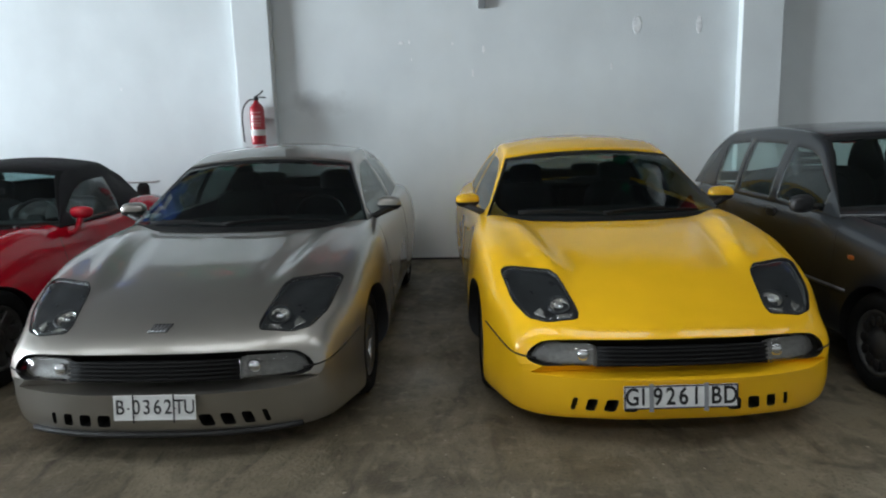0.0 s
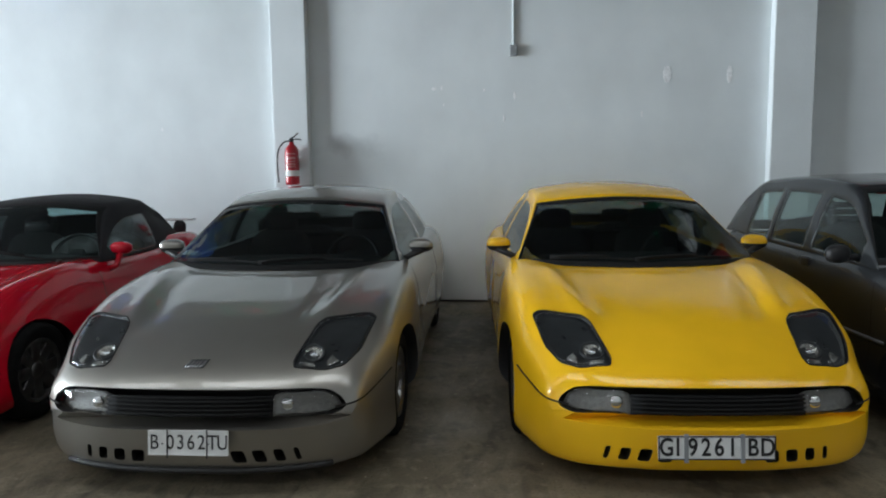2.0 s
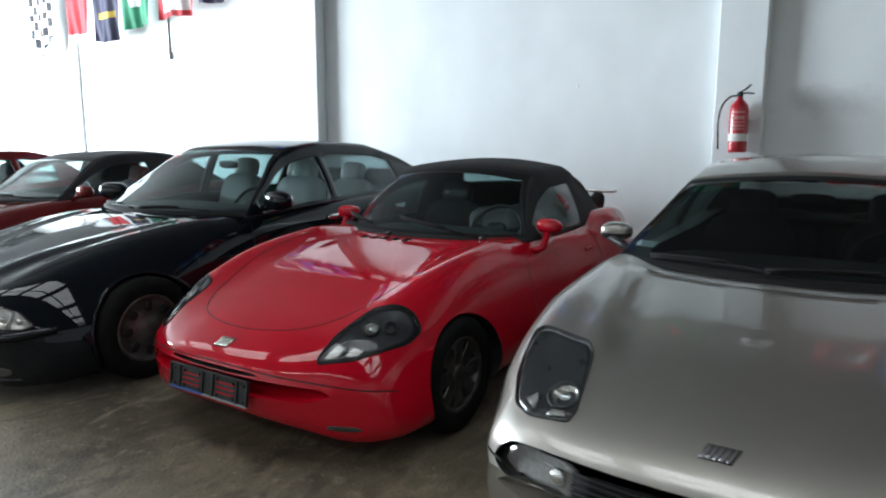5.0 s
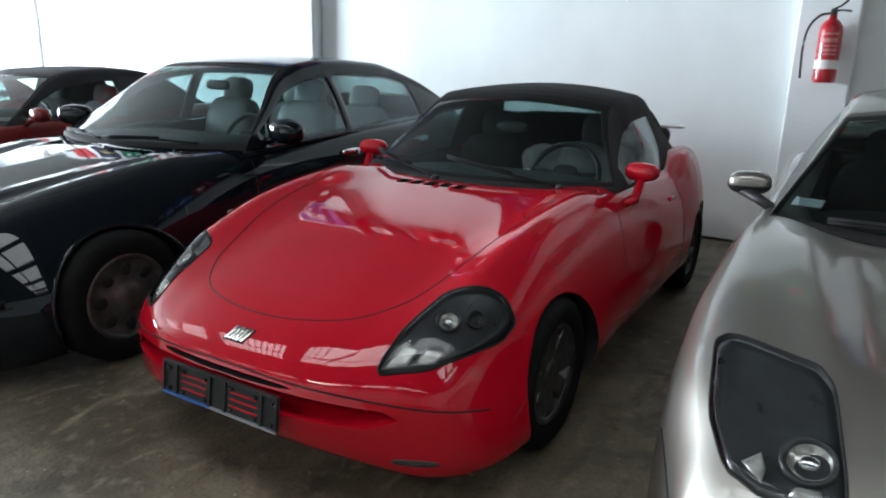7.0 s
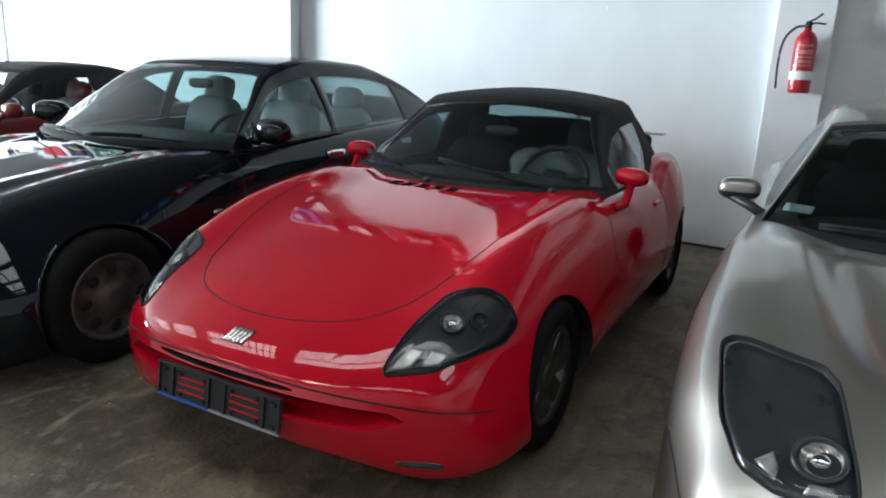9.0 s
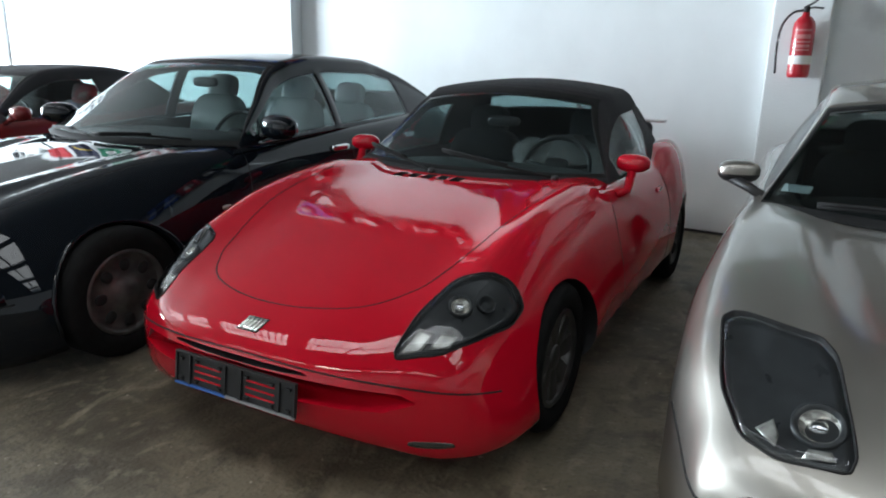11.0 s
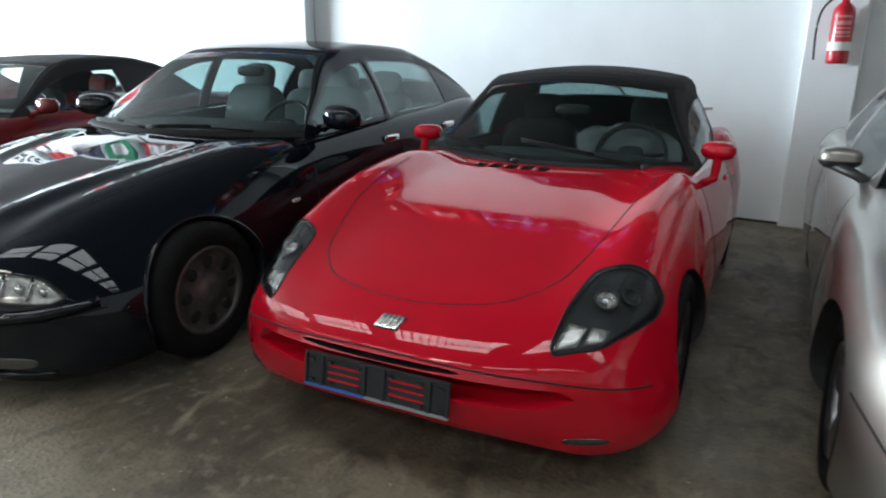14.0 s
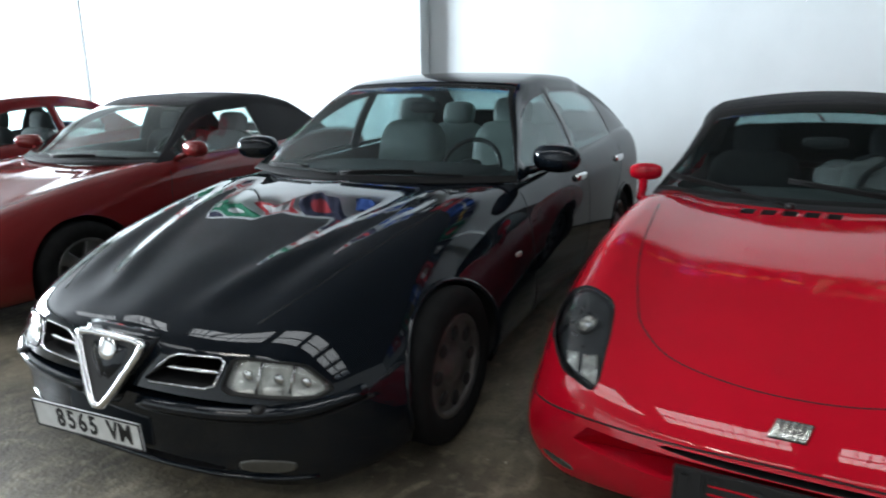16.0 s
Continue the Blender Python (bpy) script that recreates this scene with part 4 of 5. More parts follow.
def number_bracket(car):
    m = plate_pose(-0.018, 0.352, -7) @ pose(0.005, 0, 0)
    bm = box_bm(-0.262, 0.262, -0.003, 0.006, -0.06, 0.06)
    bm.transform(m)
    pl = part("number_plate_holder", bm, M_PLASTIC, car, "empty black plastic number plate holder", smooth=False, mods=bevelled(0.003))
    for a, b, c, d in ((-0.262, 0.262, 0.052, 0.06), (-0.262, -0.254, -0.052, 0.052), (0.254, 0.262, -0.052, 0.052), (-0.04, -0.03, -0.052, 0.052), (0.03, 0.04, -0.052, 0.052), (-0.20, -0.19, -0.052, 0.052), (0.19, 0.2, -0.052, 0.052)):
        bm = box_bm(a, b, -0.010, -0.003, c, d)
        bm.transform(m)
        part("rib", bm, M_PLASTIC, pl, smooth=False)
    for x in (-0.115, 0.115):
        for z in (-0.028, -0.004, 0.02):
            bm = box_bm(x - 0.06, x + 0.06, -0.0045, -0.003, z, z + 0.006)
            bm.transform(m)
            part("opening", bm, M_RED, pl, smooth=False)
    for x in (-0.235, -0.165, -0.06, 0.06, 0.165, 0.235):
        for z in (-0.038, 0.034):
            bm = box_bm(x - 0.008, x + 0.008, -0.012, -0.003, z - 0.005, z + 0.005)
            bm.transform(m)
            part("clip", bm, M_PLASTIC, pl, smooth=False)
    bm = box_bm(-0.262, -0.03, -0.010, -0.003, -0.06, -0.052)
    bm.transform(m)
    part("lower_edge", bm, M_BLUE, pl, "blue lower strip", smooth=False)
    bm = box_bm(-0.03, 0.262, -0.010, -0.003, -0.06, -0.052)
    bm.transform(m)
    part("lower_edge", bm, M_FRAME, pl, smooth=False)


roadster(pose(-3.56, 3.135, 0, 0, 0, -1.5) @ spread(1.035, 1.04))


def saloon(m):
    car = empty("car", m, "glossy black four-door saloon with pale grey leather seats", "car", "parked cars")
    st = [
        (0.00, 0.40, 0.41, 0.42, 0.43, 0.62, 0.60),
        (0.02, 0.145, 0.36, 0.46, 0.50, 0.74, 0.66),
        (0.08, 0.10, 0.36, 0.56, 0.605, 0.825, 0.67),
        (0.25, 0.09, 0.38, 0.645, 0.685, 0.905, 0.71),
        (0.55, 0.11, 0.42, 0.745, 0.79, 0.955, 0.75),
        (0.95, 0.15, 0.46, 0.825, 0.88, 0.965, 0.785),
        (1.40, 0.17, 0.54, 0.88, 0.94, 0.952, 0.81),
        (2.20, 0.17, 0.62, 0.93, 0.95, 0.93, 0.83),
        (3.30, 0.18, 0.68, 0.985, 1.0, 0.958, 0.87),
        (4.10, 0.20, 0.68, 1.02, 1.06, 0.960, 0.86),
        (4.45, 0.28, 0.66, 1.0, 1.05, 0.90, 0.79),
        (4.70, 0.40, 0.60, 0.78, 0.82, 0.76, 0.64),
        (4.72, 0.58, 0.60, 0.61, 0.62, 0.74, 0.62),
    ]
    bm = car_body(st, 0.24, 0.9, 1.8, ridges=[(0.020, 0.05, [(0.25, 0.24), (0.29, 0.34), (0.36, 0.54), (0.46, 0.84), (0.60, 1.4)]), (0.010, 0.05, [(0.50, 0.30), (0.60, 0.8), (0.72, 1.4)]), (0.008, 0.12, [(0.0, 0.05), (0.0, 0.5)])])
    put = caster(bm)
    lampo = rounded([(0.462, 0.450), (0.68, 0.436), (0.745, 0.430), (0.785, 0.452), (0.70, 0.540), (0.482, 0.560)], 3, 0.14)
    vent = [(0.15, 0.452), (0.437, 0.458), (0.462, 0.552), (0.26, 0.550)]
    for s in (1, -1):
        hl = part("headlight", skin_patch(put, "front", [(s * p.x, p.y) for p in lampo], 0.004, 0.004), M_LENS, car, "clear glass headlight")
        hl.visible_shadow = False
        part("seal", tube([put("front", s * p.x, p.y, 0.001)[0] for p in lampo], 0.004, 6, closed=True), M_GROOVE, hl)
        part("reflector_panel", skin_patch(put, "front", [(s * p.x, p.y) for p in lampo], -0.018, -0.012, 0.03), M_LAMP_BRIGHT, hl, "silvered lamp interior")
        for x in (0.575, 0.675):
            part("divider", tube([put("front", s * x, 0.452, -0.016)[0], put("front", s * x, 0.545, -0.016)[0]], 0.006, 6), M_CHROME, hl)
        for x, z in ((0.535, 0.505), (0.635, 0.495), (0.715, 0.480)):
            p, _ = put("front", s * x, z, -0.022)
            part("bulb", blob(0.020, 0.010, 0.020, Matrix.Translation(p), 0.9, 10), M_CHROME, hl, "round chrome bulb bowl")
        part("grille_frame", tube([put("front", s * p.x, p.y, 0.002)[0] for p in rounded(vent, 1, 0.12)], 0.0035, 6, closed=True), M_CHROME, car, "thin chrome grille frame")
        side = "right" if s > 0 else "left"
        part("bumper_gap", skin_line(put, "front", [(s * 0.14, 0.346), (s * 0.45, 0.352), (s * 0.70, 0.364), (s * 0.86, 0.392)], 0.004), M_GROOVE, car)
        part("bumper_strip", skin_line(put, "front", [(s * 0.14, 0.378), (s * 0.45, 0.384), (s * 0.70, 0.396), (s * 0.84, 0.42)], 0.026, 0.004), M_BLACK, car)
        part("washer_jet", blob(0.02, 0.02, 0.014, Matrix.Translation(put("front", s * 0.60, 0.41, 0.012)[0]), 0.7, 8), M_PLASTIC, car)
        part("fog_lamp", skin_patch(put, "front", rounded([(s * 0.49, 0.165), (s * 0.69, 0.17), (s * 0.69, 0.22), (s * 0.51, 0.215)], 3), 0.002, 0.002), M_FOG, car, "clear fog lamp")
        part("bonnet_gap", skin_line(put, "top", [(s * 0.50, 0.20), (s * 0.60, 0.45), (s * 0.69, 0.90), (s * 0.74, 1.42)], 0.003), M_GROOVE, car)
        for pts in ([(1.70, 0.90), (1.66, 0.6), (1.72, 0.25)], [(2.66, 0.93), (2.68, 0.6), (2.64, 0.25)], [(3.52, 0.96), (3.42, 0.72), (3.20, 0.55)]):
            part("door_gap", skin_line(put, side, pts, 0.003), M_GROOVE, car)
        for y in (2.54, 3.40):
            part("door_handle", blob(0.02, 0.095, 0.024, Matrix.Translation(put(side, y, 0.845 + (y - 2.55) * 0.03, 0.004)[0]), 0.5, 10), M_CHROME, car, "chrome door handle")
        for ya in (0.80, 3.56):
            part("wheel_arch_lip", tube([put(side, ya + 0.344 * math.cos(a), 0.315 + 0.344 * math.sin(a), 0.0)[0] for a in [radians(-18 + i * 9) for i in range(25)]], 0.012, 6), M_BLACK, car)
        part("side_repeater", blob(0.008, 0.035, 0.012, Matrix.Translation(put(side, 1.45, 0.62, 0.0)[0]), 0.7, 8), M_LAMP_BRIGHT, car, "pale side marker lamp")
    body = part("body", bm, [M_BLACK, M_PLASTIC], car)
    c = bmesh.new()
    for s in (1, -1):
        prism([(s * p.x, p.y) for p in lampo], "y", -0.5, 0.40, c)
        prism([(s * p.x, p.y) for p in rounded(vent, 1, 0.12)], "y", -0.5, 0.26, c)
        for ya in (0.80, 3.56):
            prism([(ya + 0.342 * math.cos(a), 0.315 + 0.342 * math.sin(a)) for a in [i * math.pi / 18 for i in range(36)]], "x", s * 0.62, s * 1.2, c)
    carve(body, c)
    c = bmesh.new()
    prism(rounded([(-0.46, 0.155), (0.46, 0.155), (0.44, 0.185), (-0.44, 0.185)], 2), "y", -0.5, 0.14, c)
    prism([(-0.64, 1.70), (-0.3, 1.52), (0, 1.46), (0.3, 1.52), (0.64, 1.70), (0.70, 1.9), (0.70, 3.75), (-0.70, 3.75), (-0.70, 1.9)], "z", 0.35, 1.4, c)
    carve(body, c)
    for s in (1, -1):
        part("grille_bar", tube([put("front", s * (0.22 + 0.21 * i / 8), 0.508, -0.02)[0] for i in range(9)], 0.008, 6), M_CHROME, car, "chrome grille bar")
    part("lower_lip", tube([put("front", -0.74 + 1.48 * i / 24, 0.148, 0.002)[0] for i in range(25)], 0.010, 6), M_BLACK, car)
    # shield grille
    tri = [Vector((p.x, p.y)) for p in rounded([(-0.165, 0.585), (0.165, 0.585), (0.14, 0.53), (0.025, 0.36), (-0.025, 0.36), (-0.14, 0.53)], 3, 0.16)]
    sh = part("shield_grille", tube([Vector((p.x, -0.06 + (p.y - 0.36) * 0.36, p.y)) for p in tri], 0.014, 8, closed=True), M_CHROME, car, "chrome shield-shaped grille surround")
    part("prow", skin_patch(put, "front", [p * 1.16 + Vector((0, -0.075)) for p in tri], 0.004, 0.03, 0.02), M_BLACK, sh, "black painted prow behind the shield")
    bm = bmesh.new()
    prism([(p.x, p.y) for p in tri], "y", 0.0, 0.03, bm)
    for v in bm.verts:
        v.co.y += -0.055 + (v.co.z - 0.36) * 0.36
    part("mesh", bm, M_PLASTIC, sh, smooth=False)
    part("emblem", blob(0.042, 0.008, 0.042, pose(0, 0.002, 0.545, -20), 0.9, 10), M_CHROME, sh, "round chrome emblem")
    gh = greenhouse(0.02, 0.28, [(1.38, 0.925, 0.935, 0.855, 0.63), (1.80, 0.93, 1.15, 0.855, 0.63), (2.17, 0.94, 1.365, 0.85, 0.63), (2.40, 0.95, 1.43, 0.85, 0.625), (2.80, 0.96, 1.462, 0.845, 0.62), (3.30, 0.98, 1.448, 0.84, 0.61), (3.72, 1.0, 1.345, 0.825, 0.60), (4.06, 1.02, 1.185, 0.80, 0.60), (4.27, 1.03, 1.05, 0.78, 0.60)],
                    (1.40, 2.26), [(1.62, 2.60), (2.70, 3.58)], (3.48, 4.10), 0.44, band=0.13)
    cabin_parts(car, gh, M_GLASS_MID, M_BLACK)
    part("dashboard", blob(0.70, 0.30, 0.11, pose(0, 1.86, 0.86), 0.5), M_INTERIOR, car)
    for s in (1, -1):
        seat(car, s * 0.37, 2.35, 0.52, M_LEATHER)
        seat(car, s * 0.36, 3.02, 0.47, M_LEATHER, 20)
        door_mirror(car, s, 0.985, 1.84, 1.035, 0.26, 0.145, 0.15, M_BLACK, [(0.79, 1.83, 0.96), (0.86, 1.83, 0.97), (0.93, 1.83, 1.0)])
        for ya in (0.80, 3.56):
            wheel(car, s * (0.945 if ya < 1 else 0.935), ya, 0.318, 0.225, 8, M_RIM_MID, dial=True)
    steering_wheel(car, 0.37, 2.12, 0.92)
    part("rear_view_mirror", blob(0.11, 0.02, 0.035, pose(0, 2.25, 1.27), 0.6, 8), M_PLASTIC, car)
    gy = lambda x, t: Vector((x, 1.38 + 0.28 * (abs(x) / 0.8) ** 2 * (1 - t / 0.95) + 0.92 * t - 0.012, 0.945 + 0.40 * t + 0.012))
    wiper(car, [gy(0.60 - 0.62 * i / 8, 0.02 + 0.03 * math.sin(i / 8 * math.pi)) for i in range(9)])
    wiper(car, [gy(-0.05 - 0.58 * i / 8, 0.02 + 0.03 * math.sin(i / 8 * math.pi)) for i in range(9)])
    number_plate(car, [("8565", -0.045, 0.075, 0.055), ("VM", 0.165, 0.075, 0.06)], 0.54, 0.11, pose(-0.135, -0.022, 0.238, 5, 0, 3))
    return car


saloon(pose(-5.66, 2.79, 0, 0, 0, 1.0) @ spread(1.0, 1.05))


def wedge(m, label, soft):
    """Low wedge-nosed two-seater: spider with canvas hood, or coupe with a fixed roof."""
    car = empty("car", m, label, "car", "parked cars")
    st = [
        (0.00, 0.34, 0.36, 0.38, 0.40, 0.62, 0.60),
        (0.03, 0.24, 0.36, 0.50, 0.52, 0.70, 0.64),
        (0.10, 0.18, 0.37, 0.56, 0.575, 0.76, 0.66),
        (0.30, 0.16, 0.40, 0.63, 0.65, 0.82, 0.70),
        (0.70, 0.16, 0.43, 0.73, 0.76, 0.865, 0.75),
        (1.20, 0.16, 0.46, 0.82, 0.86, 0.885, 0.78),
        (1.60, 0.16, 0.48, 0.87, 0.90, 0.89, 0.80),
        (2.80, 0.17, 0.50, 0.92, 0.94, 0.89, 0.80),
        (3.60, 0.18, 0.55, 0.98, 1.00, 0.87, 0.76),
        (4.15, 0.25, 0.60, 0.95, 0.97, 0.80, 0.70),
        (4.28, 0.50, 0.60, 0.70, 0.72, 0.76, 0.66),
        (4.285, 0.58, 0.60, 0.61, 0.62, 0.74, 0.64),
    ]
    bm = car_body(st, 0.30, 0.88, 1.8, 70)
    put = caster(bm)
    for s in (1, -1):
        side = "right" if s > 0 else "left"
        part("bonnet_gap", skin_line(put, "top", [(s * 0.45, 0.15), (s * 0.55, 0.5), (s * 0.66, 1.0), (s * 0.70, 1.35)], 0.003), M_GROOVE, car)
        part("door_gap", skin_line(put, side, [(1.60, 0.84), (1.55, 0.6), (1.62, 0.25)], 0.003), M_GROOVE, car)
        part("door_gap", skin_line(put, side, [(2.80, 0.88), (2.85, 0.6), (2.75, 0.25)], 0.003), M_GROOVE, car)
        for x in (0.48, 0.62):
            part("headlight", skin_patch(put, "front", [(s * x + 0.045 * math.cos(a), 0.535 + 0.03 * math.sin(a)) for a in [i * math.pi / 10 for i in range(20)]], 0.003, 0.004), M_FOG, car)
    body = part("body", bm, [M_MAROON, M_PLASTIC], car)
    c = bmesh.new()
    for s in (1, -1):
        for ya in (0.90, 3.44):
            prism([(ya + 0.34 * math.cos(a), 0.30 + 0.34 * math.sin(a)) for a in [i * math.pi / 18 for i in range(36)]], "x", s * 0.6, s * 1.2, c)
    prism([(-0.62, 1.60), (-0.3, 1.42), (0, 1.36), (0.3, 1.42), (0.62, 1.60), (0.67, 1.8), (0.67, 3.2), (-0.67, 3.2), (-0.67, 1.8)], "z", 0.3, 1.4, c)
    carve(body, c)
    gh = greenhouse(0.015, 0.26, [(1.30, 0.885, 0.895, 0.76, 0.56), (1.65, 0.89, 1.06, 0.77, 0.56), (2.05, 0.895, 1.265, 0.775, 0.56), (2.3, 0.90, 1.33, 0.775, 0.56), (2.75, 0.91, 1.35, 0.77, 0.56), (3.1, 0.93, 1.30, 0.74, 0.55), (3.5, 0.96, 1.05, 0.70, 0.54), (3.62, 0.97, 0.98, 0.68, 0.53)],
                    (1.32, 2.10), [(1.55, 2.62)] + ([] if soft else [(2.68, 3.1)]), (3.1, 3.5), 0.39)
    cabin_parts(car, gh, M_GLASS, M_FABRIC if soft else M_MAROON, roof_name="canvas_hood" if soft else "roof")
    part("dashboard", blob(0.66, 0.26, 0.10, pose(0, 1.74, 0.82), 0.5), M_INTERIOR, car)
    for s in (1, -1):
        seat(car, s * 0.36, 2.25, 0.40, M_SEAT_GREY)
        door_mirror(car, s, 0.95, 1.72, 0.985, 0.22, 0.12, 0.13, M_MAROON, [(0.77, 1.70, 0.90), (0.83, 1.71, 0.93), (0.90, 1.72, 0.96)])
        for ya in (0.90, 3.44):
            wheel(car, s * 0.87, ya, 0.30, 0.2, 5)
    steering_wheel(car, 0.36, 2.0, 0.88)
    gy = lambda x, t: Vector((x, 1.30 + 0.26 * (abs(x) / 0.76) ** 2 * (1 - t / 0.9) + 0.75 * t - 0.012, 0.905 + 0.33 * t + 0.012))
    wiper(car, [gy(0.58 - 0.6 * i / 8, 0.03 + 0.03 * math.sin(i / 8 * math.pi)) for i in range(9)])
    return car


wedge(pose(-8.42, 3.08, 0, 0, 0, 0) @ spread(1.03, 1.05), "dark red two-seat spider with black canvas hood", True)
wedge(pose(-10.65, 2.9, 0, 0, 0, 0), "dark red low coupe with a fixed roof", False)


def hatchback(m):
    car = empty("car", m, "dusty dark grey five-door hatchback", "car", "parked cars")
    st = [
        (0.00, 0.40, 0.42, 0.44, 0.46, 0.68, 0.66),
        (0.03, 0.25, 0.40, 0.60, 0.64, 0.72, 0.68),
        (0.10, 0.20, 0.42, 0.70, 0.74, 0.75, 0.70),
        (0.40, 0.18, 0.45, 0.78, 0.81, 0.77, 0.72),
        (0.95, 0.18, 0.48, 0.85, 0.89, 0.778, 0.73),
        (1.30, 0.18, 0.50, 0.89, 0.91, 0.779, 0.74),
        (2.40, 0.18, 0.52, 0.91, 0.92, 0.779, 0.75),
        (3.30, 0.20, 0.55, 0.93, 0.94, 0.77, 0.74),
        (3.62, 0.30, 0.60, 0.90, 0.92, 0.74, 0.70),
        (3.69, 0.55, 0.60, 0.65, 0.70, 0.72, 0.68),
    ]
    bm = car_body(st, 0.10, 0.78, 1.2, 70)
    put = caster(bm)
    for s in (1, -1):
        side = "right" if s > 0 else "left"
        for pts in ([(1.10, 0.86), (1.08, 0.6), (1.10, 0.25)], [(1.98, 0.88), (1.98, 0.5), (1.98, 0.25)], [(2.85, 0.90), (2.78, 0.65), (2.66, 0.55)]):
            part("door_gap", skin_line(put, side, pts, 0.003), M_GROOVE, car)
        for y in (1.86, 2.72):
            part("door_handle", blob(0.016, 0.06, 0.03, Matrix.Translation(put(side, y, 0.85, 0.004)[0]), 0.5, 10), M_PLASTIC, car, "black door handle")
        part("side_trim", tube([put(side, 0.95 + 1.6 * i / 10, 0.50, 0.004)[0] for i in range(11)], 0.012, 6), M_ALLOY_DARK, car)
        part("side_repeater", blob(0.008, 0.03, 0.013, Matrix.Translation(put(side, 0.92, 0.70, 0.0)[0]), 0.7, 8), M_AMBER, car)
    body = part("body", bm, [M_GREY, M_PLASTIC], car)
    c = bmesh.new()
    for s in (1, -1):
        for ya in (0.68, 3.04):
            prism([(ya + 0.315 * math.cos(a), 0.27 + 0.315 * math.sin(a)) for a in [i * math.pi / 18 for i in range(36)]], "x", s * 0.55, s * 1.2, c)
    prism([(-0.60, 1.22), (0, 1.10), (0.60, 1.22), (0.64, 1.4), (0.64, 3.4), (-0.64, 3.4), (-0.64, 1.4)], "z", 0.3, 1.4, c)
    carve(body, c)
    gh = greenhouse(0.02, 0.10, [(1.02, 0.895, 0.905, 0.735, 0.60), (1.30, 0.90, 1.13, 0.74, 0.60), (1.58, 0.905, 1.345, 0.745, 0.60), (1.75, 0.91, 1.39, 0.745, 0.605), (2.3, 0.915, 1.425, 0.745, 0.605), (2.95, 0.93, 1.40, 0.735, 0.595), (3.25, 0.94, 1.24, 0.72, 0.59), (3.50, 0.94, 0.95, 0.70, 0.58)],
                    (1.04, 1.62), [(1.24, 1.87), (1.97, 2.48), (2.58, 2.94)], (3.1, 3.45), 0.48, ny=80)
    cabin_parts(car, gh, M_GLASS, M_GREY)
    part("dashboard", blob(0.62, 0.22, 0.10, pose(0, 1.40, 0.82), 0.5), M_INTERIOR, car)
    for s in (1, -1):
        seat(car, s * 0.34, 1.72, 0.45, M_SEAT_GREY, 12, gap=True)
        door_mirror(car, s, 0.84, 1.35, 0.96, 0.16, 0.11, 0.09, M_PLASTIC, [(0.72, 1.35, 0.94), (0.76, 1.35, 0.94), (0.80, 1.35, 0.95)])
        for ya in (0.68, 3.04):
            wheel(car, s * 0.76, ya, 0.275, 0.16, 12, M_ALLOY_DARK, dial=True)
    seat(car, 0, 2.5, 0.45, M_SEAT_GREY, 16, head=False, wide=0.55)
    tag = part("sticker", box_bm(-0.05, 0.05, -0.001, 0.001, -0.022, 0.022), M_TAG, car, "small red sticker inside the windscreen", smooth=False)
    tag.matrix_local = pose(-0.44, 1.60, 1.33, -50)
    steering_wheel(car, 0.34, 1.55, 0.88)
    return car


hatchback(pose(3.06, 2.80, 0, 0, 0, 0))


# ---- inside and behind the roadster ----
def crumpled_sheet(m, sx, sy, sz):
    bm = blob(sx, sy, sz, Matrix(), 0.8, 22)
    for v in bm.verts:
        n = noise.noise(v.co * 9.0) * 0.05 + noise.noise(v.co * 22.0) * 0.02
        v.co *= 1 + n / 0.2
    bm.transform(m)
    return bm


M_SHEET = mat("cloudy plastic sheet", (0.50, 0.50, 0.49), 0.2, var=0.15, scale=14)
M_SHEET.node_tree.nodes["Principled BSDF"].inputs["Alpha"].default_value = 0.32
cover = part("plastic_sheet", crumpled_sheet(pose(-3.22, 5.50, 0.84), 0.30, 0.20, 0.17), M_SHEET)
tagged(cover, "crumpled clear plastic sheet over the driver's seat", "sheet")

M_STEEL = mat("dull steel", (0.45, 0.46, 0.47), 0.35, 0.9, var=0.15, scale=14)
rack = empty("luggage_rack", pose(-3.40, 6.86, 0.0), "dull steel luggage rack on black padded feet", "rack")
part("board", box_bm(-0.05, 0.55, -0.05, 0.05, 1.035, 1.055), M_STEEL, rack, mods=bevelled(0.006), smooth=False)
part("strut", tube([(-0.20, -0.16, 1.20), (-0.13, -0.12, 1.185), (-0.07, -0.06, 1.11), (0.0, -0.01, 1.048), (0.12, 0.0, 1.042)], 0.011, 8), M_STEEL, rack)
for fx in (0.12, 0.40):
    part("foot", blob(0.06, 0.05, 0.085, pose(fx, -0.02, 0.955, 20, 12, 0), 0.7, 12), M_FABRIC, rack)
    part("clamp", blob(0.07, 0.06, 0.03, pose(fx + 0.03, -0.02, 0.875), 0.5, 10), M_RED, rack)

# ---- on the wall ----
M_EXT = mat("red extinguisher paint", (0.45, 0.010, 0.022), 0.3, coat=0.6, var=0.06, scale=20)
M_LABEL = mat("white label", (0.75, 0.74, 0.72), 0.5)
M_FADED = mat("faded label print", (0.60, 0.25, 0.25), 0.5)
ext = empty("fire_extinguisher", WALL @ pose(-2.02, -0.225, 1.375), "red powder fire extinguisher with black hose on a wall pilaster", "fire extinguisher")
UP = Matrix.Rotation(radians(-90), 4, "Y")
part("cylinder", lathe([(0.0, 0.0), (0.07, 0.0), (0.078, 0.012), (0.08, 0.03), (0.08, 0.37), (0.074, 0.41), (0.05, 0.445), (0.028, 0.46), (0.026, 0.485), (0.0, 0.485)], UP, 32), M_EXT, ext)
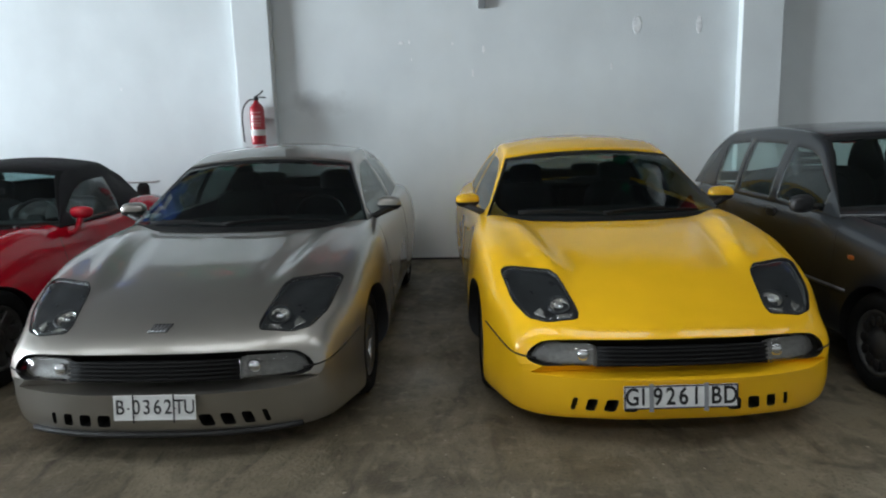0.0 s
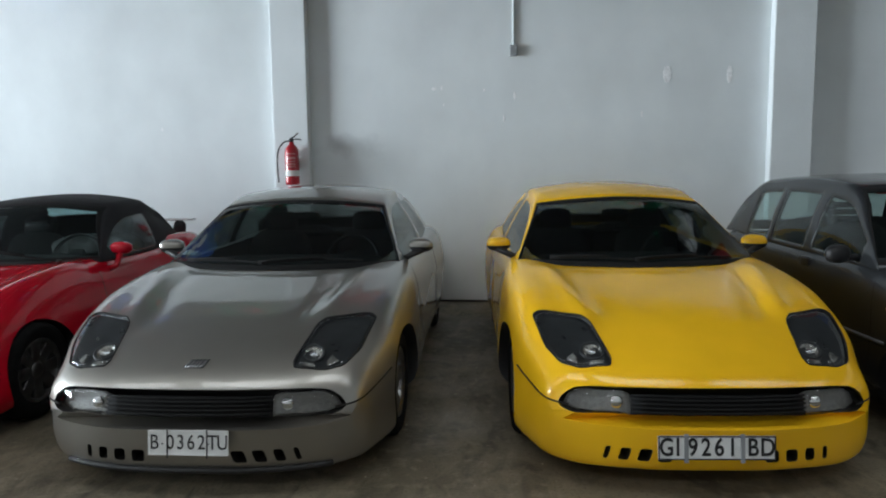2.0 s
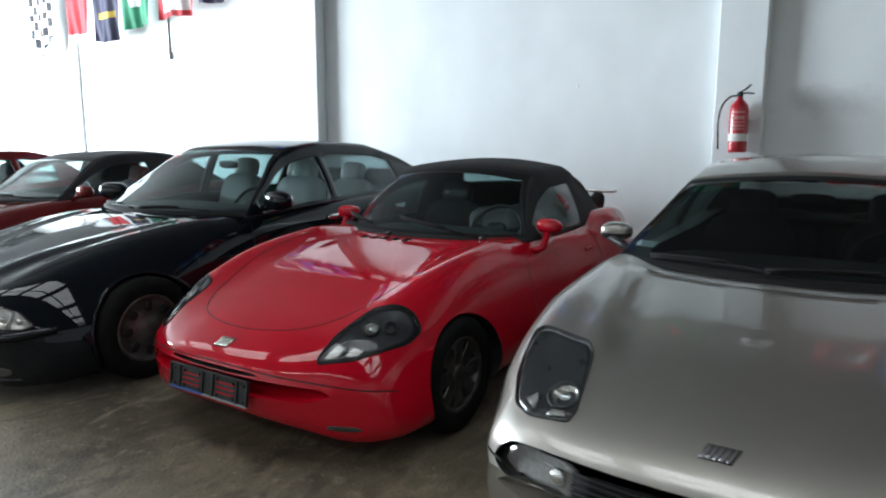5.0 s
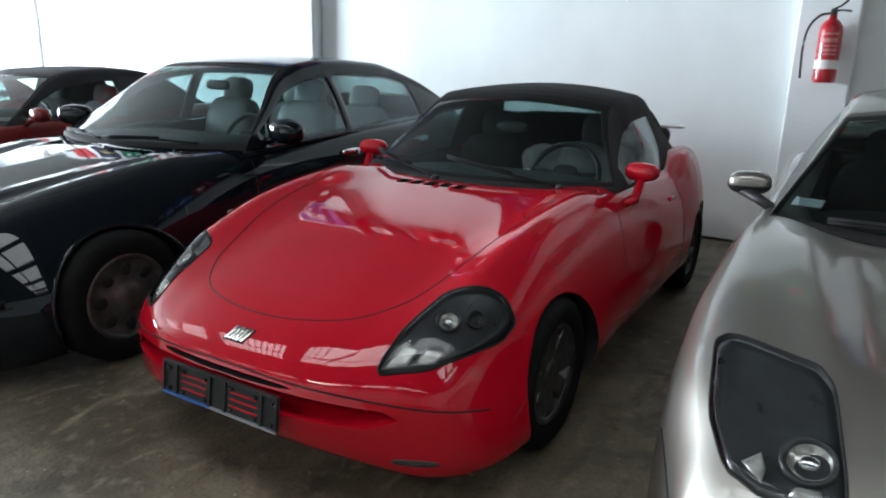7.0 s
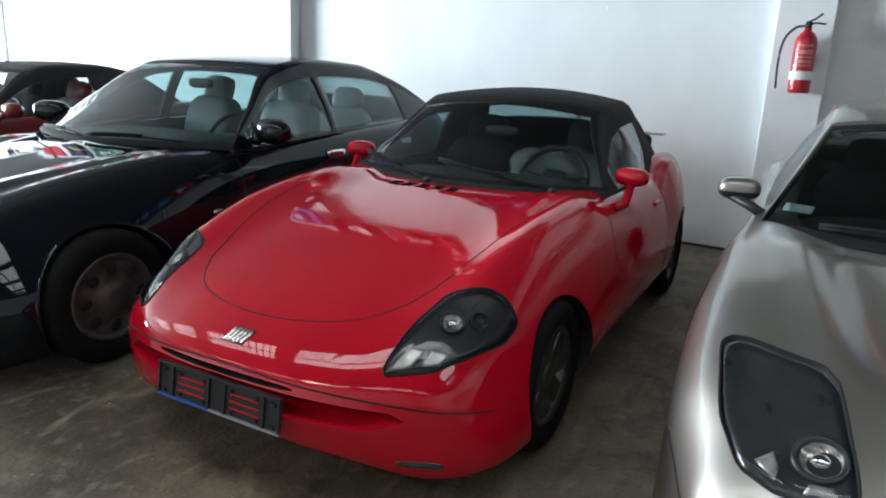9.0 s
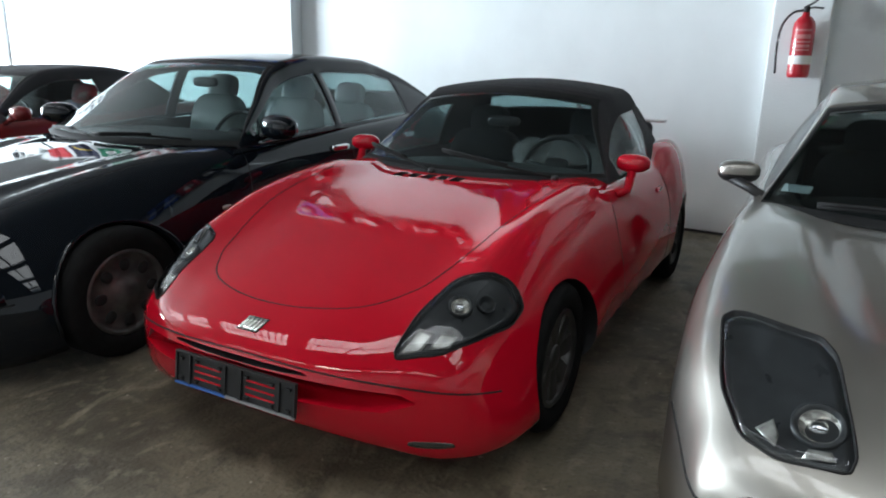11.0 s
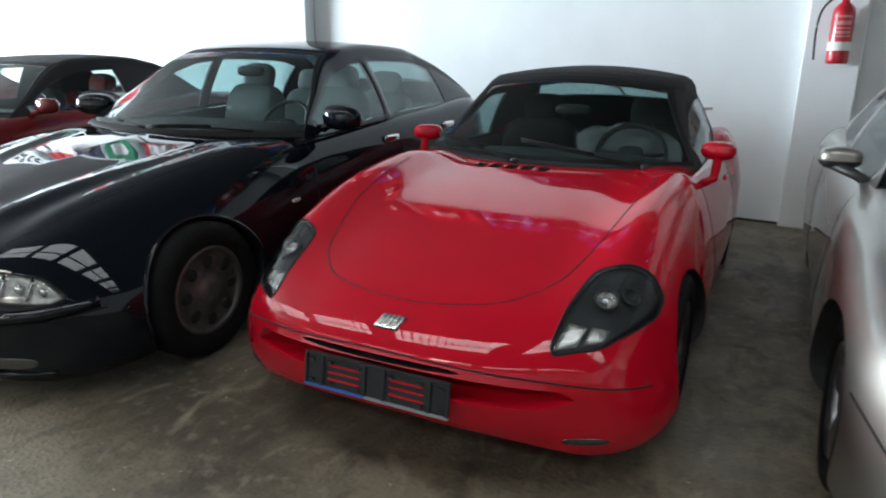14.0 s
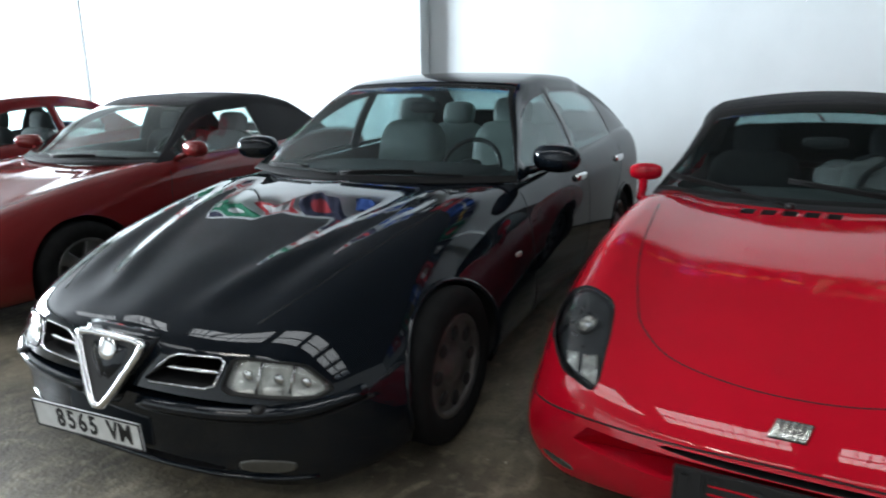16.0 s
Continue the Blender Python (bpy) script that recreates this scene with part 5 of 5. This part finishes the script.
part("label", lathe([(0.0815, 0.10), (0.0815, 0.165)], UP, 32), M_LABEL, ext, mods=thick(0.0008))
for z, h in ((0.20, 0.012), (0.225, 0.02), (0.26, 0.012), (0.29, 0.03), (0.345, 0.014)):
    bm = bmesh.new()
    for k in range(8):
        a = radians(-130 + k * 11)
        p = [Vector((0.0815 * math.cos(radians(-130 + (k + d) * 11)), 0.0815 * math.sin(radians(-130 + (k + d) * 11)), z + e)) for d, e in ((0, 0), (0.8, 0), (0.8, h), (0, h))]
        bm.faces.new([bm.verts.new(q) for q in p])
    part("print", bm, M_FADED, ext, mods=thick(0.0006))
part("valve", blob(0.024, 0.024, 0.03, pose(0, 0, 0.505), 0.6, 8), M_PLASTIC, ext)
part("handle", tube([(-0.01, 0, 0.525), (0.04, 0, 0.55), (0.085, 0, 0.59)], 0.008, 6), M_PLASTIC, ext)
part("lever", tube([(0.0, 0, 0.515), (0.05, 0, 0.52), (0.115, 0, 0.512)], 0.008, 6), M_PLASTIC, ext)
part("hose", tube(smooth_line([(-0.02, 0, 0.50), (-0.09, 0, 0.485), (-0.155, 0, 0.40), (-0.175, 0, 0.25), (-0.165, 0, 0.03)], 8), 0.009, 8), M_PLASTIC, ext)
part("bracket", box_bm(-0.03, 0.03, 0.06, 0.095, 0.18, 0.30), M_FRAME, ext, smooth=False)


def conduit(x, z, top=5.0):
    c = empty("conduit", WALL @ pose(x, 0, 0), "white plastic wall conduit ending in a small box", "conduit", "wall conduits")
    part("pipe", tube([(0, -0.014, z), (0, -0.014, top)], 0.013, 8), M_FRAME if x < -5 else M_WALL, c)
    part("box", box_bm(-0.04, 0.04, -0.05, 0.0, z - 0.06, z + 0.06), M_FRAME, c, smooth=False, mods=bevelled(0.006))


conduit(0.50, 2.83)
conduit(-11.25, 2.90)
cable = part("floor_cable", tube([WALL @ Vector((-9 + i * 0.5, -0.03 + 0.008 * math.sin(i * 1.7), 0.012)) for i in range(34)], 0.011, 6), M_PLASTIC)
tagged(cable, "black cable lying along the foot of the wall", "cable")

# chips and filler marks in the plaster
M_CHIP = mat("bare filler", (0.90, 0.91, 0.92), 0.85, var=0.15, scale=30, bump=0.4, bump_scale=80)
chips = empty("plaster_chips", WALL, "pale chipped filler marks in the white plaster", "plaster marks")
for cx, cz, cw, ch in ((2.16, 2.53, 0.045, 0.09), (2.81, 2.51, 0.03, 0.09), (0.51, 2.34, 0.015, 0.045), (0.39, 2.09, 0.01, 0.04), (-0.40, 2.44, 0.03, 0.02), (-0.31, 2.45, 0.012, 0.03), (0.17, 2.41, 0.012, 0.02), (1.90, 2.11, 0.012, 0.035), (-0.29, 2.26, 0.008, 0.018), (-3.7, 2.05, 0.012, 0.02)):
    o = [(cx + cw * math.cos(a) * (1 + 0.35 * noise.noise((cx, a * 2, 0))), cz + ch * math.sin(a) * (1 + 0.35 * noise.noise((cz, a * 2, 3)))) for a in [i * math.pi / 9 for i in range(18)]]
    bm = bmesh.new()
    prism(o, "y", -0.004, 0.001, bm)
    part("chip", bm, M_CHIP, chips, smooth=False, mods=bevelled(0.002, 1))

# ---- flags ----
def cloth(color, name):
    return mat(name, color, 0.8, var=0.12, scale=6, bump=0.2, bump_scale=300)


M_F = {k: cloth(c, k + " flag cloth") for k, c in {"white": (0.75, 0.75, 0.75), "black": (0.02, 0.02, 0.025), "red": (0.55, 0.03, 0.04), "green": (0.01, 0.20, 0.10), "navy": (0.03, 0.03, 0.07), "gold": (0.6, 0.42, 0.06), "blue": (0.03, 0.10, 0.40)}.items()}


def flag(x, w, z0, label, design, top=4.3, y=-0.35):
    """A hanging cloth with soft folds. design(u, v) names the colour of a cell; u across, v up, 0 to 1."""
    f = empty("flag", WALL @ pose(x, y, 0), label, "flag", "row of hanging flags")
    nx, nz = 24, 30
    h = top - z0
    cells = {}
    for i in range(nx):
        for j in range(nz):
            cells.setdefault(design((i + 0.5) / nx, (j + 0.5) / nz), []).append((i, j))

    def at(i, j):
        u, v = i / nx, j / nz
        k = 1.0 - 0.75 * v
        return Vector(((u - 0.5) * w * (0.92 + 0.08 * v), k * 0.05 * math.sin(u * 9 + x * 3) + k * 0.02 * math.sin(u * 23 + v * 4), z0 + h * v - 0.05 * k * abs(math.sin(u * 3 + x))))
    for colour, cs in cells.items():
        if colour is None:
            continue
        bm = bmesh.new()
        vs = {}
        for i, j in cs:
            q = []
            for a, b in ((i, j), (i + 1, j), (i + 1, j + 1), (i, j + 1)):
                if (a, b) not in vs:
                    vs[a, b] = bm.verts.new(at(a, b))
                q.append(vs[a, b])
            bm.faces.new(q)
        part(colour + "_cloth", bm, M_F[colour], f, mods=thick(0.003))


def border(rim, field, mark=None, b=0.14):
    def go(u, v):
        if u < b or u > 1 - b or v < b * 0.8 or v > 1 - b * 0.8:
            return rim
        return mark if mark and (u - 0.5) ** 2 + (v - 0.5) ** 2 < 0.05 else field
    return go


def chequer(u, v):
    if v < 0.35 and abs(u - 0.5) > 0.12 + v:
        return None
    return "black" if (int(u * 6) + int(v * 8)) % 2 else "white"


flag(-15.15, 0.9, 3.08, "black and white chequered pennant", chequer)
flag(-13.65, 0.85, 3.28, "red flag with a white lower band", lambda u, v: "white" if v < 0.18 else "red")
flag(-12.65, 0.85, 3.25, "navy flag with a gold emblem", lambda u, v: "gold" if abs(v - 0.42) < 0.05 and 0.15 < u < 0.85 else "navy")
flag(-11.65, 0.95, 3.39, "green flag with a white emblem", lambda u, v: "white" if (u - 0.5) ** 2 + (v - 0.55) ** 2 < 0.04 else "green")
flag(-10.50, 1.0, 3.45, "white flag with a red border", border("red", "white"))
flag(-9.40, 0.95, 3.55, "dark flag with a red emblem", border("navy", "navy", "red"))
flag(-8.20, 1.05, 3.58, "blue flag with a white emblem", border("blue", "blue", "white"))
more = [("black flag with a white emblem", border("black", "black", "white")), ("navy flag with a gold band", lambda u, v: "gold" if abs(v - 0.5) < 0.06 else "navy"), ("red flag with a white emblem", border("red", "red", "white")), ("green flag with a red emblem", border("green", "green", "red")), ("blue flag with a white band", lambda u, v: "white" if abs(v - 0.4) < 0.08 else "blue")]
for i in range(13):
    words, design = more[(i * 2) % 5]
    flag(-7.05 + i * 1.04, 0.98, 3.74 + 0.05 * math.sin(i * 2.1), words, design, top=4.6)
line_ = part("flag_line", tube([WALL @ Vector((-15.5 + i, -0.35, 4.38 + 0.02 * math.sin(i))) for i in range(23)], 0.006, 6), M_FRAME)
tagged(line_, "thin line that the flags hang from", "line")
